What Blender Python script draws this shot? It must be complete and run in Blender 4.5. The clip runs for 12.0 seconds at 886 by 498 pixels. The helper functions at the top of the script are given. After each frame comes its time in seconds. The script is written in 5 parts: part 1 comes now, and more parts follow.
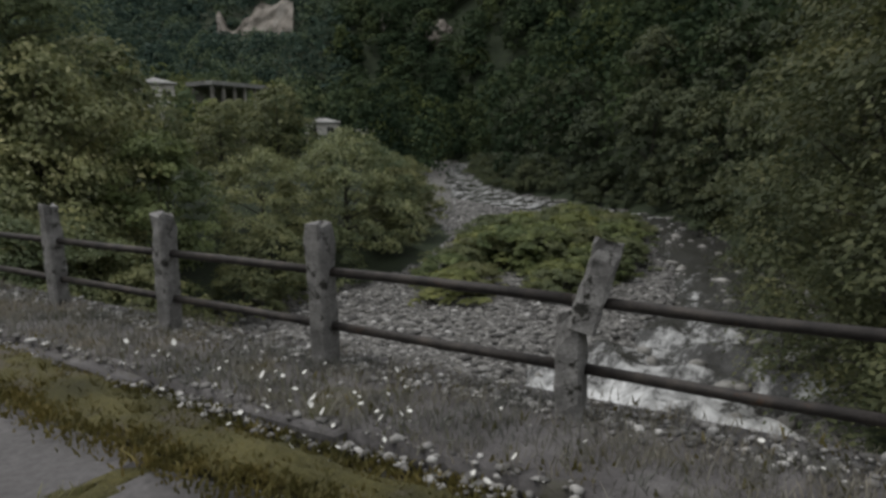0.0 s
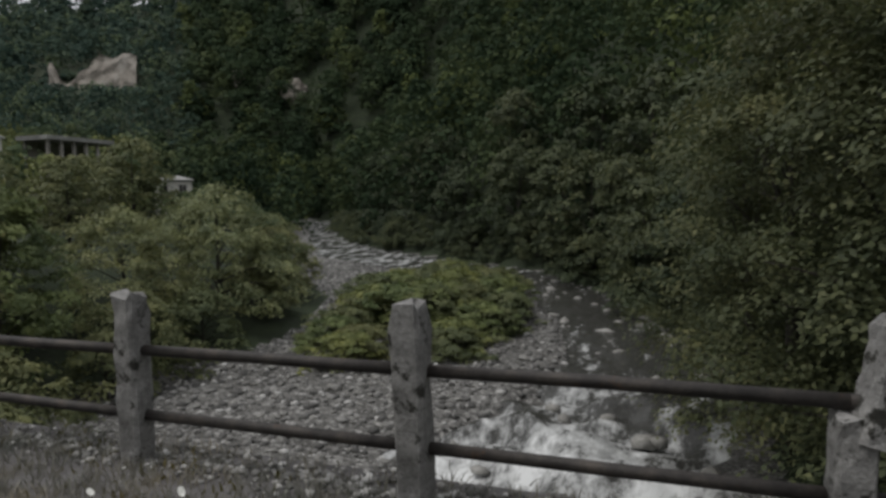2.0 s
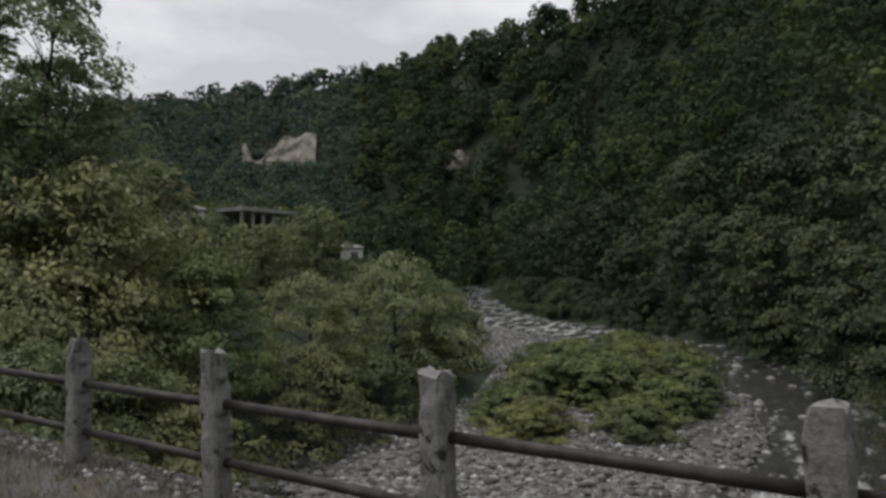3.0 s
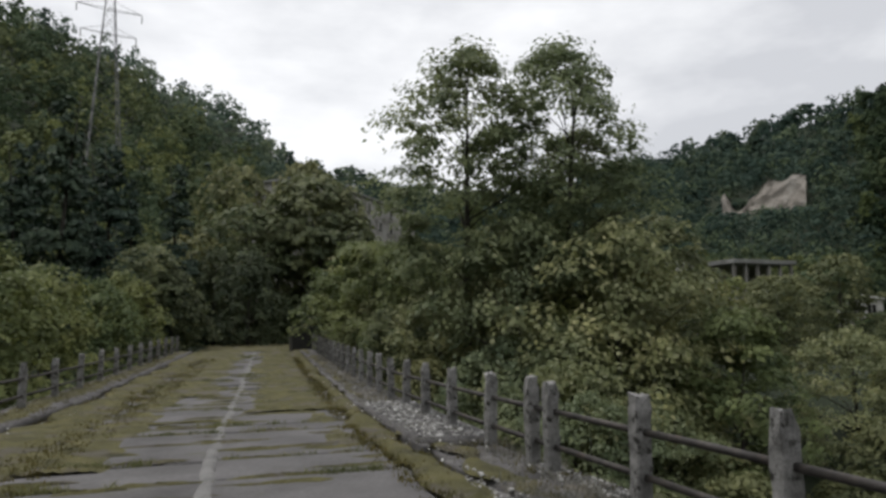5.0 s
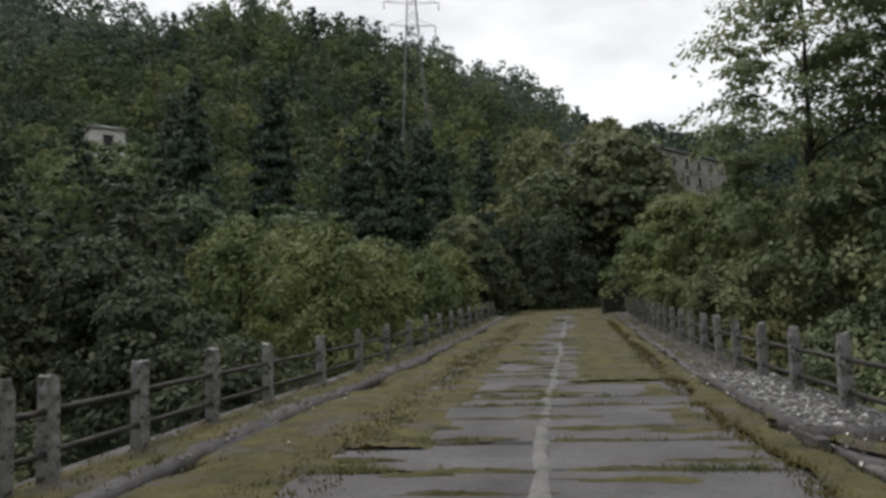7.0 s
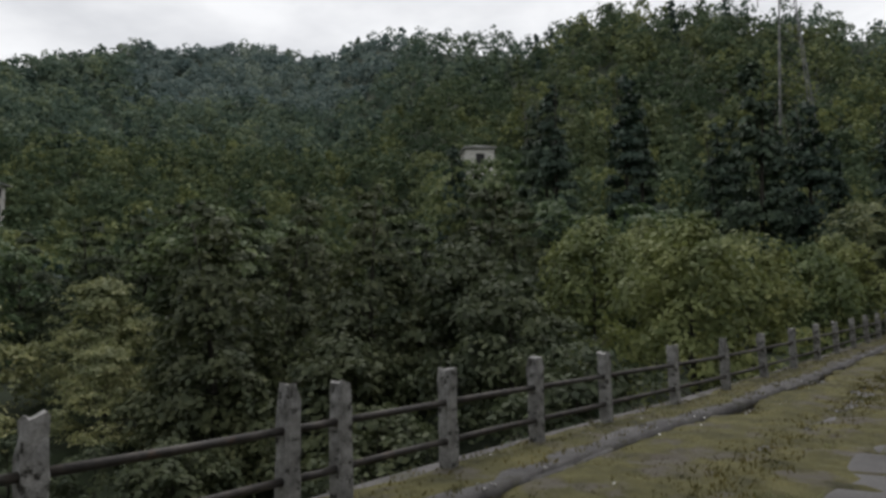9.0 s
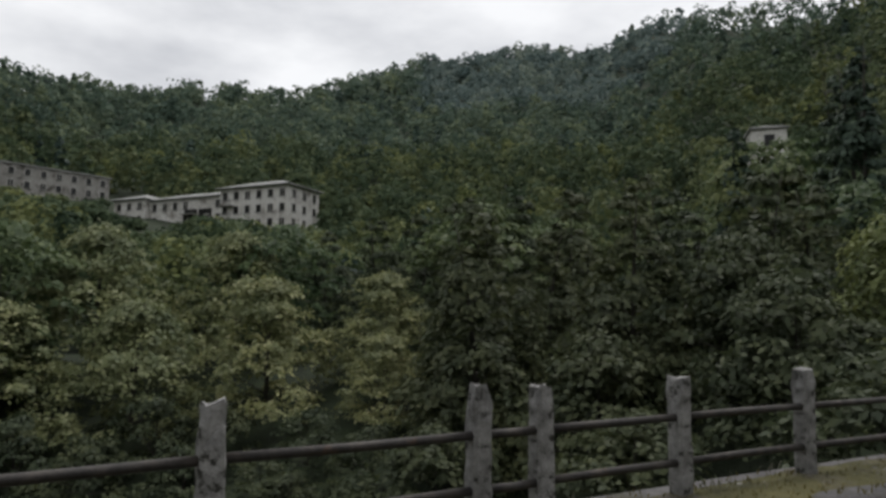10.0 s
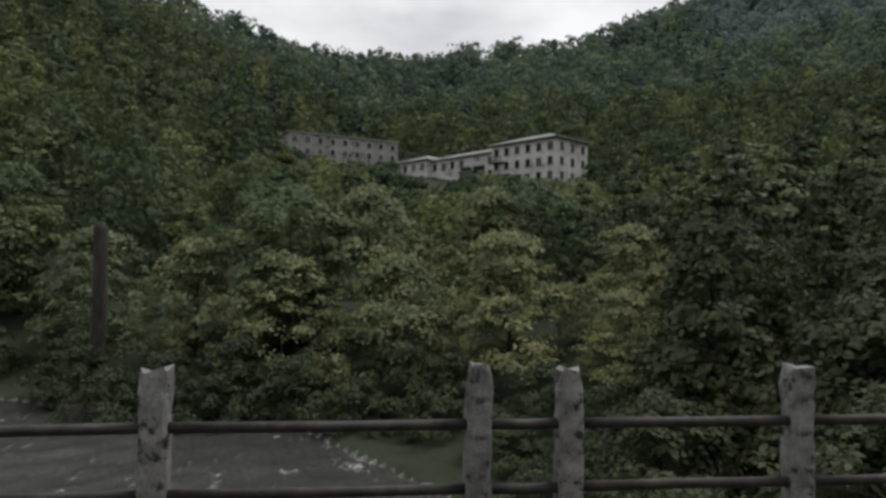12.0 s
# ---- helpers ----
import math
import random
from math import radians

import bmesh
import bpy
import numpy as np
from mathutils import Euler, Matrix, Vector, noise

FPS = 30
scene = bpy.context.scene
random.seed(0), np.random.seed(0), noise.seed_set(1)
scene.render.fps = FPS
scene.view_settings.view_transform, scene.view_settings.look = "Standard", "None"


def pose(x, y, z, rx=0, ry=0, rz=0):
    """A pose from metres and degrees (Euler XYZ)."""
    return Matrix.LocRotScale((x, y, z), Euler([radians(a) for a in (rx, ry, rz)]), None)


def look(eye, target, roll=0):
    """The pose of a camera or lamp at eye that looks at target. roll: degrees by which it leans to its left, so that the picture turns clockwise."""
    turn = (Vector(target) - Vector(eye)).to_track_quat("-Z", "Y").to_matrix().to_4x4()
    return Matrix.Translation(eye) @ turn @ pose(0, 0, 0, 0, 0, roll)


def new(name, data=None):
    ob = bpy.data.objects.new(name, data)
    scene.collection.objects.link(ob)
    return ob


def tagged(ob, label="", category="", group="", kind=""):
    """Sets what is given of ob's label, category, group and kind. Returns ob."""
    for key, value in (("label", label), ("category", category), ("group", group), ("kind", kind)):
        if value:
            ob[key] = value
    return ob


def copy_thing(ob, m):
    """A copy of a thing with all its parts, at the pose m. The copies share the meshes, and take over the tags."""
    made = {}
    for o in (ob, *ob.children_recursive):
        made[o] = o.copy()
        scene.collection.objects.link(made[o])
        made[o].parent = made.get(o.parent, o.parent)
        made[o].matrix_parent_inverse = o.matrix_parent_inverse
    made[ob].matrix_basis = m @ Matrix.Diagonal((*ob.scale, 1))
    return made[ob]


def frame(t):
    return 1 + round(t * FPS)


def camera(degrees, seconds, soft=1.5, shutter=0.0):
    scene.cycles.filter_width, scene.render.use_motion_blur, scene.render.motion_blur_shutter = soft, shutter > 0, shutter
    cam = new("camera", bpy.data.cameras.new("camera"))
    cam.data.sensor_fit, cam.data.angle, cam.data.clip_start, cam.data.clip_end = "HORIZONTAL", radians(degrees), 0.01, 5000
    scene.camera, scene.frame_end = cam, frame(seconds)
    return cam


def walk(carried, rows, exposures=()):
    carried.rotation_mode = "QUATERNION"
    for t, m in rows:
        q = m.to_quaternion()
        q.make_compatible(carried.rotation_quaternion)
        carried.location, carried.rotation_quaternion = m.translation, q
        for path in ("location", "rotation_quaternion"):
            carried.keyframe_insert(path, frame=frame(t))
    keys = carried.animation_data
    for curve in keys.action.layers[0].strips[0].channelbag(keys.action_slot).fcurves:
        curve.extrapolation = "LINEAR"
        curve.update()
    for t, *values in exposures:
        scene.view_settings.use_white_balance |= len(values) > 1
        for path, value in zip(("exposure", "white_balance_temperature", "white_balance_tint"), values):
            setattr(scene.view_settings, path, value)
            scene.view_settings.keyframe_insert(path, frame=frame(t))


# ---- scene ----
cam = camera(65.54, 12.0, soft=3.0)
PATH = [
    (0, (0.108, 0.395, 1.763), (1.752, 1.495, 1.467), -1.09),
    (0.5, (0.254, 0.898, 1.760), (2.001, 1.812, 1.424), -1.98),
    (1, (0.388, 1.407, 1.747), (2.209, 2.175, 1.440), -1.79),
    (1.5, (0.515, 1.946, 1.750), (2.365, 2.669, 1.518), -1.88),
    (2, (0.588, 2.507, 1.739), (2.441, 3.246, 1.598), -1.51),
    (2.5, (0.633, 3.086, 1.755), (2.433, 3.957, 1.716), -1.34),
    (3, (0.665, 3.688, 1.772), (2.311, 4.822, 1.837), -0.99),
    (3.5, (0.618, 4.242, 1.792), (2.010, 5.669, 1.954), -0.38),
    (3.7, (0.592, 4.434, 1.786), (1.884, 5.949, 1.976), 0.01),
    (5.3, (0.032, 5.992, 1.790), (0.478, 7.926, 2.032), -0.70),
    (5.5, (0.029, 6.162, 1.779), (0.396, 8.114, 2.014), -0.50),
    (6, (0.036, 6.598, 1.749), (0.203, 8.581, 1.951), -1.14),
    (6.5, (-0.018, 7.163, 1.758), (-0.060, 9.155, 1.933), -1.94),
    (6.7, (-0.050, 7.397, 1.763), (-0.181, 9.385, 1.929), -1.99),
    (8.3, (-0.256, 8.957, 1.700), (-1.116, 10.752, 1.900), -2.40),
    (8.5, (-0.275, 9.160, 1.701), (-1.215, 10.914, 1.904), -2.21),
    (9, (-0.336, 9.659, 1.722), (-1.554, 11.231, 1.934), -1.39),
    (9.5, (-0.412, 10.135, 1.742), (-1.888, 11.467, 1.956), -0.55),
    (10, (-0.436, 10.613, 1.735), (-2.168, 11.592, 1.940), 0.33),
    (10.5, (-0.488, 11.083, 1.725), (-2.389, 11.680, 1.900), 0.77),
    (11, (-0.534, 11.653, 1.798), (-2.503, 11.979, 1.923), 0.39),
    (11.5, (-0.569, 12.230, 1.818), (-2.553, 12.463, 1.910), 0.46),
    (12, (-0.608, 12.810, 1.848), (-2.594, 13.037, 1.907), 0.80),
]
EXPOSURES = [(0, 0.22), (2.0, 0.18), (3.5, 0.34), (5.5, 0.46), (6.7, 0.46), (9.0, 0.34), (12.0, 0.34)]
walk(cam, [(t, look(eye, target, roll)) for t, eye, target, roll in PATH], EXPOSURES)

# ---------------------------------------------------------------- light
world = bpy.data.worlds.new("overcast_sky")
scene.world = world
world.use_nodes = True
wt = world.node_tree
wt.nodes.clear()
w_out = wt.nodes.new("ShaderNodeOutputWorld")
w_sky = wt.nodes.new("ShaderNodeTexSky")
w_sky.sky_type = "NISHITA"
w_sky.sun_disc = False
w_sky.sun_elevation = radians(52)
w_sky.sun_rotation = radians(-20)
w_bg1 = wt.nodes.new("ShaderNodeBackground")
w_bg1.inputs["Strength"].default_value = 0.05
wt.links.new(w_sky.outputs[0], w_bg1.inputs["Color"])
w_co = wt.nodes.new("ShaderNodeTexCoord")
w_map = wt.nodes.new("ShaderNodeMapping")
w_map.inputs["Scale"].default_value = (1.0, 1.0, 2.6)
wt.links.new(w_co.outputs["Generated"], w_map.inputs["Vector"])
w_n = wt.nodes.new("ShaderNodeTexNoise")
w_n.inputs["Scale"].default_value = 2.4
w_n.inputs["Detail"].default_value = 6
w_n.inputs["Roughness"].default_value = 0.55
wt.links.new(w_map.outputs[0], w_n.inputs["Vector"])
w_r = wt.nodes.new("ShaderNodeValToRGB")
w_r.color_ramp.elements[0].position = 0.36
w_r.color_ramp.elements[0].color = (0.60, 0.61, 0.64, 1)
w_r.color_ramp.elements[1].position = 0.62
w_r.color_ramp.elements[1].color = (0.95, 0.955, 0.97, 1)
wt.links.new(w_n.outputs[0], w_r.inputs[0])
w_bg2 = wt.nodes.new("ShaderNodeBackground")
w_bg2.inputs["Strength"].default_value = 0.86
wt.links.new(w_r.outputs[0], w_bg2.inputs["Color"])
w_mix = wt.nodes.new("ShaderNodeMixShader")
w_mix.inputs[0].default_value = 0.9
wt.links.new(w_bg1.outputs[0], w_mix.inputs[1])
wt.links.new(w_bg2.outputs[0], w_mix.inputs[2])
wt.links.new(w_mix.outputs[0], w_out.inputs["Surface"])

sun_data = bpy.data.lights.new("sun", "SUN")
sun_data.energy = 1.1
sun_data.angle = radians(25)
sun_data.color = (1.0, 0.97, 0.92)
sun = new("sun", sun_data)
sun.matrix_world = look((0, 0, 50), (0.35 * 40, -0.5 * 40, 0))


# ---------------------------------------------------------------- materials
def mat_base(name):
    m = bpy.data.materials.new(name)
    m.use_nodes = True
    nt = m.node_tree
    nt.nodes.clear()
    out = nt.nodes.new("ShaderNodeOutputMaterial")
    bsdf = nt.nodes.new("ShaderNodeBsdfPrincipled")
    nt.links.new(bsdf.outputs[0], out.inputs["Surface"])
    return m, nt, bsdf, out


def noise_node(nt, scale, detail=4, rough=0.6, coords="Object", stretch=None):
    co = nt.nodes.new("ShaderNodeTexCoord")
    n = nt.nodes.new("ShaderNodeTexNoise")
    n.inputs["Scale"].default_value = scale
    n.inputs["Detail"].default_value = detail
    n.inputs["Roughness"].default_value = rough
    if stretch:
        mp = nt.nodes.new("ShaderNodeMapping")
        mp.inputs["Scale"].default_value = stretch
        nt.links.new(co.outputs[coords], mp.inputs["Vector"])
        nt.links.new(mp.outputs[0], n.inputs["Vector"])
    else:
        nt.links.new(co.outputs[coords], n.inputs["Vector"])
    return n.outputs[0]


def ramp(nt, fac, stops):
    r = nt.nodes.new("ShaderNodeValToRGB")
    el = r.color_ramp.elements
    while len(el) < len(stops):
        el.new(0.5)
    for e, (p, c) in zip(el, stops):
        e.position = p
        e.color = (*c, 1)
    nt.links.new(fac, r.inputs[0])
    return r.outputs[0]


def mixc(nt, fac, a, b, mode="MIX"):
    m = nt.nodes.new("ShaderNodeMix")
    m.data_type = "RGBA"
    m.blend_type = mode
    for sock, v in ((m.inputs[0], fac), (m.inputs[6], a), (m.inputs[7], b)):
        if isinstance(v, (int, float)):
            sock.default_value = v
        elif isinstance(v, tuple):
            sock.default_value = (*v, 1)
        else:
            nt.links.new(v, sock)
    return m.outputs[2]


def bump(nt, bsdf, height, strength, distance):
    b = nt.nodes.new("ShaderNodeBump")
    b.inputs["Strength"].default_value = strength
    b.inputs["Distance"].default_value = distance
    nt.links.new(height, b.inputs["Height"])
    nt.links.new(b.outputs[0], bsdf.inputs["Normal"])


def surface(name, dark, mid, light, scale, fine, rough=0.85, bump_d=0.01, bump_s=0.6, stretch=None, metal=0.0,
            per_object=0.0, stain=None, stain_scale=0.8, stain_at=(0.52, 0.68), coords="Object"):
    """A weathered surface: broad blotches, fine grain and relief, and stains with a shape of their own."""
    m, nt, bsdf, out = mat_base(name)
    big = noise_node(nt, scale, 5, 0.62, coords, stretch)
    small = noise_node(nt, fine, 4, 0.7, coords, stretch)
    col = ramp(nt, big, [(0.3, dark), (0.5, mid), (0.72, light)])
    grain = ramp(nt, small, [(0.3, (0.62, 0.62, 0.62)), (0.7, (1.25, 1.25, 1.25))])
    col = mixc(nt, 0.8, col, grain, "MULTIPLY")
    if stain:
        s = ramp(nt, noise_node(nt, stain_scale, 6, 0.65, coords), [(stain_at[0], (0, 0, 0)), (stain_at[1], (1, 1, 1))])
        col = mixc(nt, s, col, stain)
    if per_object:
        oi = nt.nodes.new("ShaderNodeObjectInfo")
        v = ramp(nt, oi.outputs["Random"], [(0, (1 - per_object,) * 3), (1, (1 + per_object,) * 3)])
        col = mixc(nt, 1.0, col, v, "MULTIPLY")
    nt.links.new(col, bsdf.inputs["Base Color"])
    bsdf.inputs["Roughness"].default_value = rough
    bsdf.inputs["Metallic"].default_value = metal
    add = nt.nodes.new("ShaderNodeMath")
    add.operation = "ADD"
    nt.links.new(big, add.inputs[0])
    nt.links.new(small, add.inputs[1])
    bump(nt, bsdf, add.outputs[0], bump_s, bump_d)
    return m


def foliage(name, dark, mid, light, patch=0.25, glow=0.32, gloss=0.25, leaf=0.45, by_tree=False, spread=1.0):
    """Leaves: every leaf differs a little, boughs and whole trees differ more, and light passes through."""
    m, nt, bsdf, out = mat_base(name)
    dark, mid, light = ((c[0], c[1], c[2] * 1.26) for c in (dark, mid, light))
    geo = nt.nodes.new("ShaderNodeNewGeometry")
    near = lambda c: tuple(a + (b - a) * leaf for a, b in zip(mid, c))
    col = ramp(nt, geo.outputs["Random Per Island"], [(0.0, near(dark)), (0.55, mid), (1.0, near(light))])
    big = noise_node(nt, patch, 3, 0.6)
    col = mixc(nt, 0.75, col, ramp(nt, big, [(0.32, (0.55, 0.62, 0.55)), (0.66, (1.35, 1.28, 1.1))]), "MULTIPLY")
    bough = noise_node(nt, max(0.9, patch * 4), 2, 0.5)
    col = mixc(nt, 0.6, col, ramp(nt, bough, [(0.34, (0.62, 0.68, 0.66)), (0.64, (1.35, 1.28, 1.15))]), "MULTIPLY")
    if by_tree:
        at = nt.nodes.new("ShaderNodeAttribute")
        at.attribute_name = "tree"
        own = at.outputs["Fac"]
    else:
        own = nt.nodes.new("ShaderNodeObjectInfo").outputs["Random"]
    kinds = [(0, (0.50, 0.60, 0.64)), (0.4, (0.82, 0.90, 0.92)), (0.75, (1.12, 1.08, 0.98)), (1, (1.7, 1.55, 1.15))] if by_tree else [(0, (0.75, 0.82, 0.8)), (1, (1.25, 1.15, 1.0))]
    col = mixc(nt, spread, col, ramp(nt, own, kinds), "MULTIPLY")
    nt.links.new(col, bsdf.inputs["Base Color"])
    bsdf.inputs["Roughness"].default_value = 0.6
    bsdf.inputs["Specular IOR Level"].default_value = gloss
    tr = nt.nodes.new("ShaderNodeBsdfTranslucent")
    nt.links.new(col, tr.inputs["Color"])
    mx = nt.nodes.new("ShaderNodeMixShader")
    mx.inputs[0].default_value = glow
    nt.links.new(bsdf.outputs[0], mx.inputs[1])
    nt.links.new(tr.outputs[0], mx.inputs[2])
    nt.links.new(mx.outputs[0], out.inputs["Surface"])
    return m


def plain(name, color, rough=0.6, metal=0.0):
    m, nt, bsdf, out = mat_base(name)
    n = noise_node(nt, 14, 4)
    col = mixc(nt, 0.6, color, ramp(nt, n, [(0.3, (0.7, 0.7, 0.7)), (0.7, (1.2, 1.2, 1.2))]), "MULTIPLY")
    nt.links.new(col, bsdf.inputs["Base Color"])
    bsdf.inputs["Roughness"].default_value = rough
    bsdf.inputs["Metallic"].default_value = metal
    return m


M_CONCRETE = surface("post_concrete", (0.11, 0.107, 0.102), (0.25, 0.245, 0.238), (0.41, 0.40, 0.388), 5, 45, 0.9, 0.012, 0.9,
                     per_object=0.15, stain=(0.035, 0.034, 0.028), stain_scale=9, stain_at=(0.55, 0.62))
M_ROAD = surface("road_surface", (0.060, 0.056, 0.056), (0.099, 0.094, 0.094), (0.142, 0.136, 0.137), 0.6, 18, 0.88, 0.008, 0.6,
                 stain=(0.075, 0.073, 0.050), stain_scale=0.9, stain_at=(0.60, 0.74))
M_SEAM = surface("mortar_seam", (0.095, 0.093, 0.089), (0.155, 0.151, 0.146), (0.215, 0.21, 0.204), 2, 30, 0.9, 0.004)
M_WALKWAY = surface("walkway_concrete", (0.068, 0.063, 0.064), (0.114, 0.108, 0.108), (0.180, 0.172, 0.170), 2.2, 30, 0.92, 0.012, 0.9,
                    stain=(0.072, 0.070, 0.042), stain_scale=1.6, stain_at=(0.55, 0.68))
M_SOIL = surface("joint_soil", (0.03, 0.028, 0.02), (0.06, 0.055, 0.035), (0.09, 0.085, 0.05), 3, 30, 0.95, 0.02)
M_MOSS = surface("verge_moss", (0.042, 0.040, 0.014), (0.088, 0.081, 0.026), (0.140, 0.125, 0.046), 1.6, 38, 0.95, 0.03, 1.0,
                 stain=(0.10, 0.088, 0.07), stain_scale=1.1, stain_at=(0.52, 0.62))
M_PIPE = surface("rusted_pipe", (0.022, 0.02, 0.019), (0.045, 0.04, 0.037), (0.085, 0.072, 0.062), 6, 60, 0.62, 0.003, 0.5, metal=0.35,
                 stain=(0.11, 0.06, 0.035), stain_scale=5, stain_at=(0.62, 0.75))
M_STONE = surface("river_stone", (0.10, 0.097, 0.09), (0.19, 0.185, 0.172), (0.33, 0.325, 0.31), 1.7, 14, 0.8, 0.01, 0.5, per_object=0.35)
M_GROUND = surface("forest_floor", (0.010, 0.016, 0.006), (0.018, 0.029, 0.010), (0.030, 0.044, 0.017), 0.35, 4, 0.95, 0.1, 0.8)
M_ROCK = surface("cliff_rock", (0.16, 0.14, 0.12), (0.30, 0.27, 0.235), (0.42, 0.39, 0.35), 0.12, 1.1, 0.9, 0.5, 0.9)
M_BARK = surface("bark", (0.02, 0.018, 0.014), (0.045, 0.04, 0.032), (0.09, 0.082, 0.07), 3, 25, 0.95, 0.02, 0.9, stretch=(1, 1, 0.25))
M_WALL = surface("weathered_plaster", (0.50, 0.475, 0.44), (0.68, 0.66, 0.62), (0.78, 0.765, 0.73), 0.25, 3, 0.9, 0.01, 0.4,
                 stain=(0.22, 0.19, 0.16), stain_scale=0.35, stain_at=(0.55, 0.68))
M_WALL_GREY = surface("grey_plaster", (0.22, 0.21, 0.195), (0.34, 0.325, 0.30), (0.45, 0.435, 0.41), 0.25, 3, 0.9, 0.01, 0.4,
                      stain=(0.07, 0.06, 0.05), stain_scale=0.4, stain_at=(0.52, 0.66))
M_ROOF = surface("asbestos_roof", (0.17, 0.17, 0.165), (0.27, 0.27, 0.26), (0.38, 0.38, 0.37), 0.4, 4, 0.85, 0.02, 0.5)
# Near-black colour stands in for the unlit inside of windows and loggias.
M_UNLIT_INSIDE = plain("unlit_inside", (0.012, 0.012, 0.012), 0.35)
M_STEEL = surface("galvanised_steel", (0.10, 0.10, 0.10), (0.16, 0.16, 0.16), (0.22, 0.22, 0.22), 2, 20, 0.55, 0.002, 0.3, metal=0.6)
M_PETAL = plain("daisy_petal", (0.72, 0.72, 0.68), 0.7)
M_DARKBOX = surface("dark_paint", (0.012, 0.012, 0.011), (0.02, 0.02, 0.018), (0.035, 0.032, 0.028), 2, 25, 0.7, 0.003)

F_MID = foliage("leaves_mid_green", (0.055, 0.084, 0.040), (0.110, 0.155, 0.067), (0.193, 0.238, 0.115))
F_YELLOW = foliage("leaves_yellow_green", (0.098, 0.126, 0.045), (0.182, 0.218, 0.080), (0.285, 0.315, 0.148))
F_DARK = foliage("leaves_dark_green", (0.036, 0.053, 0.028), (0.073, 0.094, 0.047), (0.126, 0.147, 0.076))
F_PALE = foliage("leaves_pale_green", (0.128, 0.148, 0.066), (0.225, 0.256, 0.118), (0.43, 0.45, 0.28), leaf=0.6)
F_OLIVE = foliage("leaves_olive", (0.081, 0.099, 0.045), (0.157, 0.177, 0.080), (0.271, 0.279, 0.143))
F_BANK = foliage("leaves_bank_green", (0.046, 0.060, 0.028), (0.090, 0.107, 0.049), (0.165, 0.175, 0.084))
F_CONIFER = foliage("needles", (0.025, 0.048, 0.037), (0.050, 0.081, 0.054), (0.084, 0.124, 0.080), glow=0.1)
F_WOODS = foliage("distant_leaves", (0.055, 0.078, 0.042), (0.106, 0.134, 0.066), (0.178, 0.196, 0.096), patch=0.085, glow=0.25, gloss=0.05, by_tree=True, leaf=0.25)
# The slope's shade is put into this colour, along with its darker species.
F_WOODS_SHADE = foliage("shade_tinted_slope_leaves", (0.028, 0.045, 0.023), (0.054, 0.076, 0.035), (0.092, 0.110, 0.048), patch=0.085, glow=0.25, gloss=0.05, by_tree=True, leaf=0.25)
# Air haze is mixed into the ridge leaves as a lighter, bluer colour.
F_WOODS_HAZE = foliage("haze_tinted_far_leaves", (0.085, 0.120, 0.110), (0.150, 0.196, 0.166), (0.225, 0.270, 0.222), patch=0.05, glow=0.25, gloss=0.05, by_tree=True, spread=0.45, leaf=0.3)
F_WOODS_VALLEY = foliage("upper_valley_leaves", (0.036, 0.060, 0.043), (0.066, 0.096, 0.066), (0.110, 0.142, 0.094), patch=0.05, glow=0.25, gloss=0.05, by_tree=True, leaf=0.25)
# Hill leaves are lightened, with a little haze put into the colour.
F_WOODS_HILL = foliage("haze_tinted_hill_leaves", (0.070, 0.102, 0.074), (0.122, 0.162, 0.108), (0.19, 0.235, 0.15), patch=0.05, glow=0.25, gloss=0.05, by_tree=True, leaf=0.25, spread=0.7)
F_WOODS_CONIFER = foliage("distant_needles", (0.025, 0.048, 0.037), (0.050, 0.081, 0.054), (0.084, 0.124, 0.080), glow=0.1, by_tree=True)
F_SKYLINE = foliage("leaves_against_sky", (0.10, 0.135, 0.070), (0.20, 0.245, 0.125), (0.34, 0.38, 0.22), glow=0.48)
F_GRASS = foliage("grass_blades", (0.056, 0.057, 0.016), (0.107, 0.098, 0.030), (0.194, 0.167, 0.075), patch=0.8, glow=0.25)

F_DRY = foliage("dry_grass", (0.12, 0.112, 0.088), (0.24, 0.228, 0.185), (0.42, 0.40, 0.335), patch=0.8, glow=0.2)


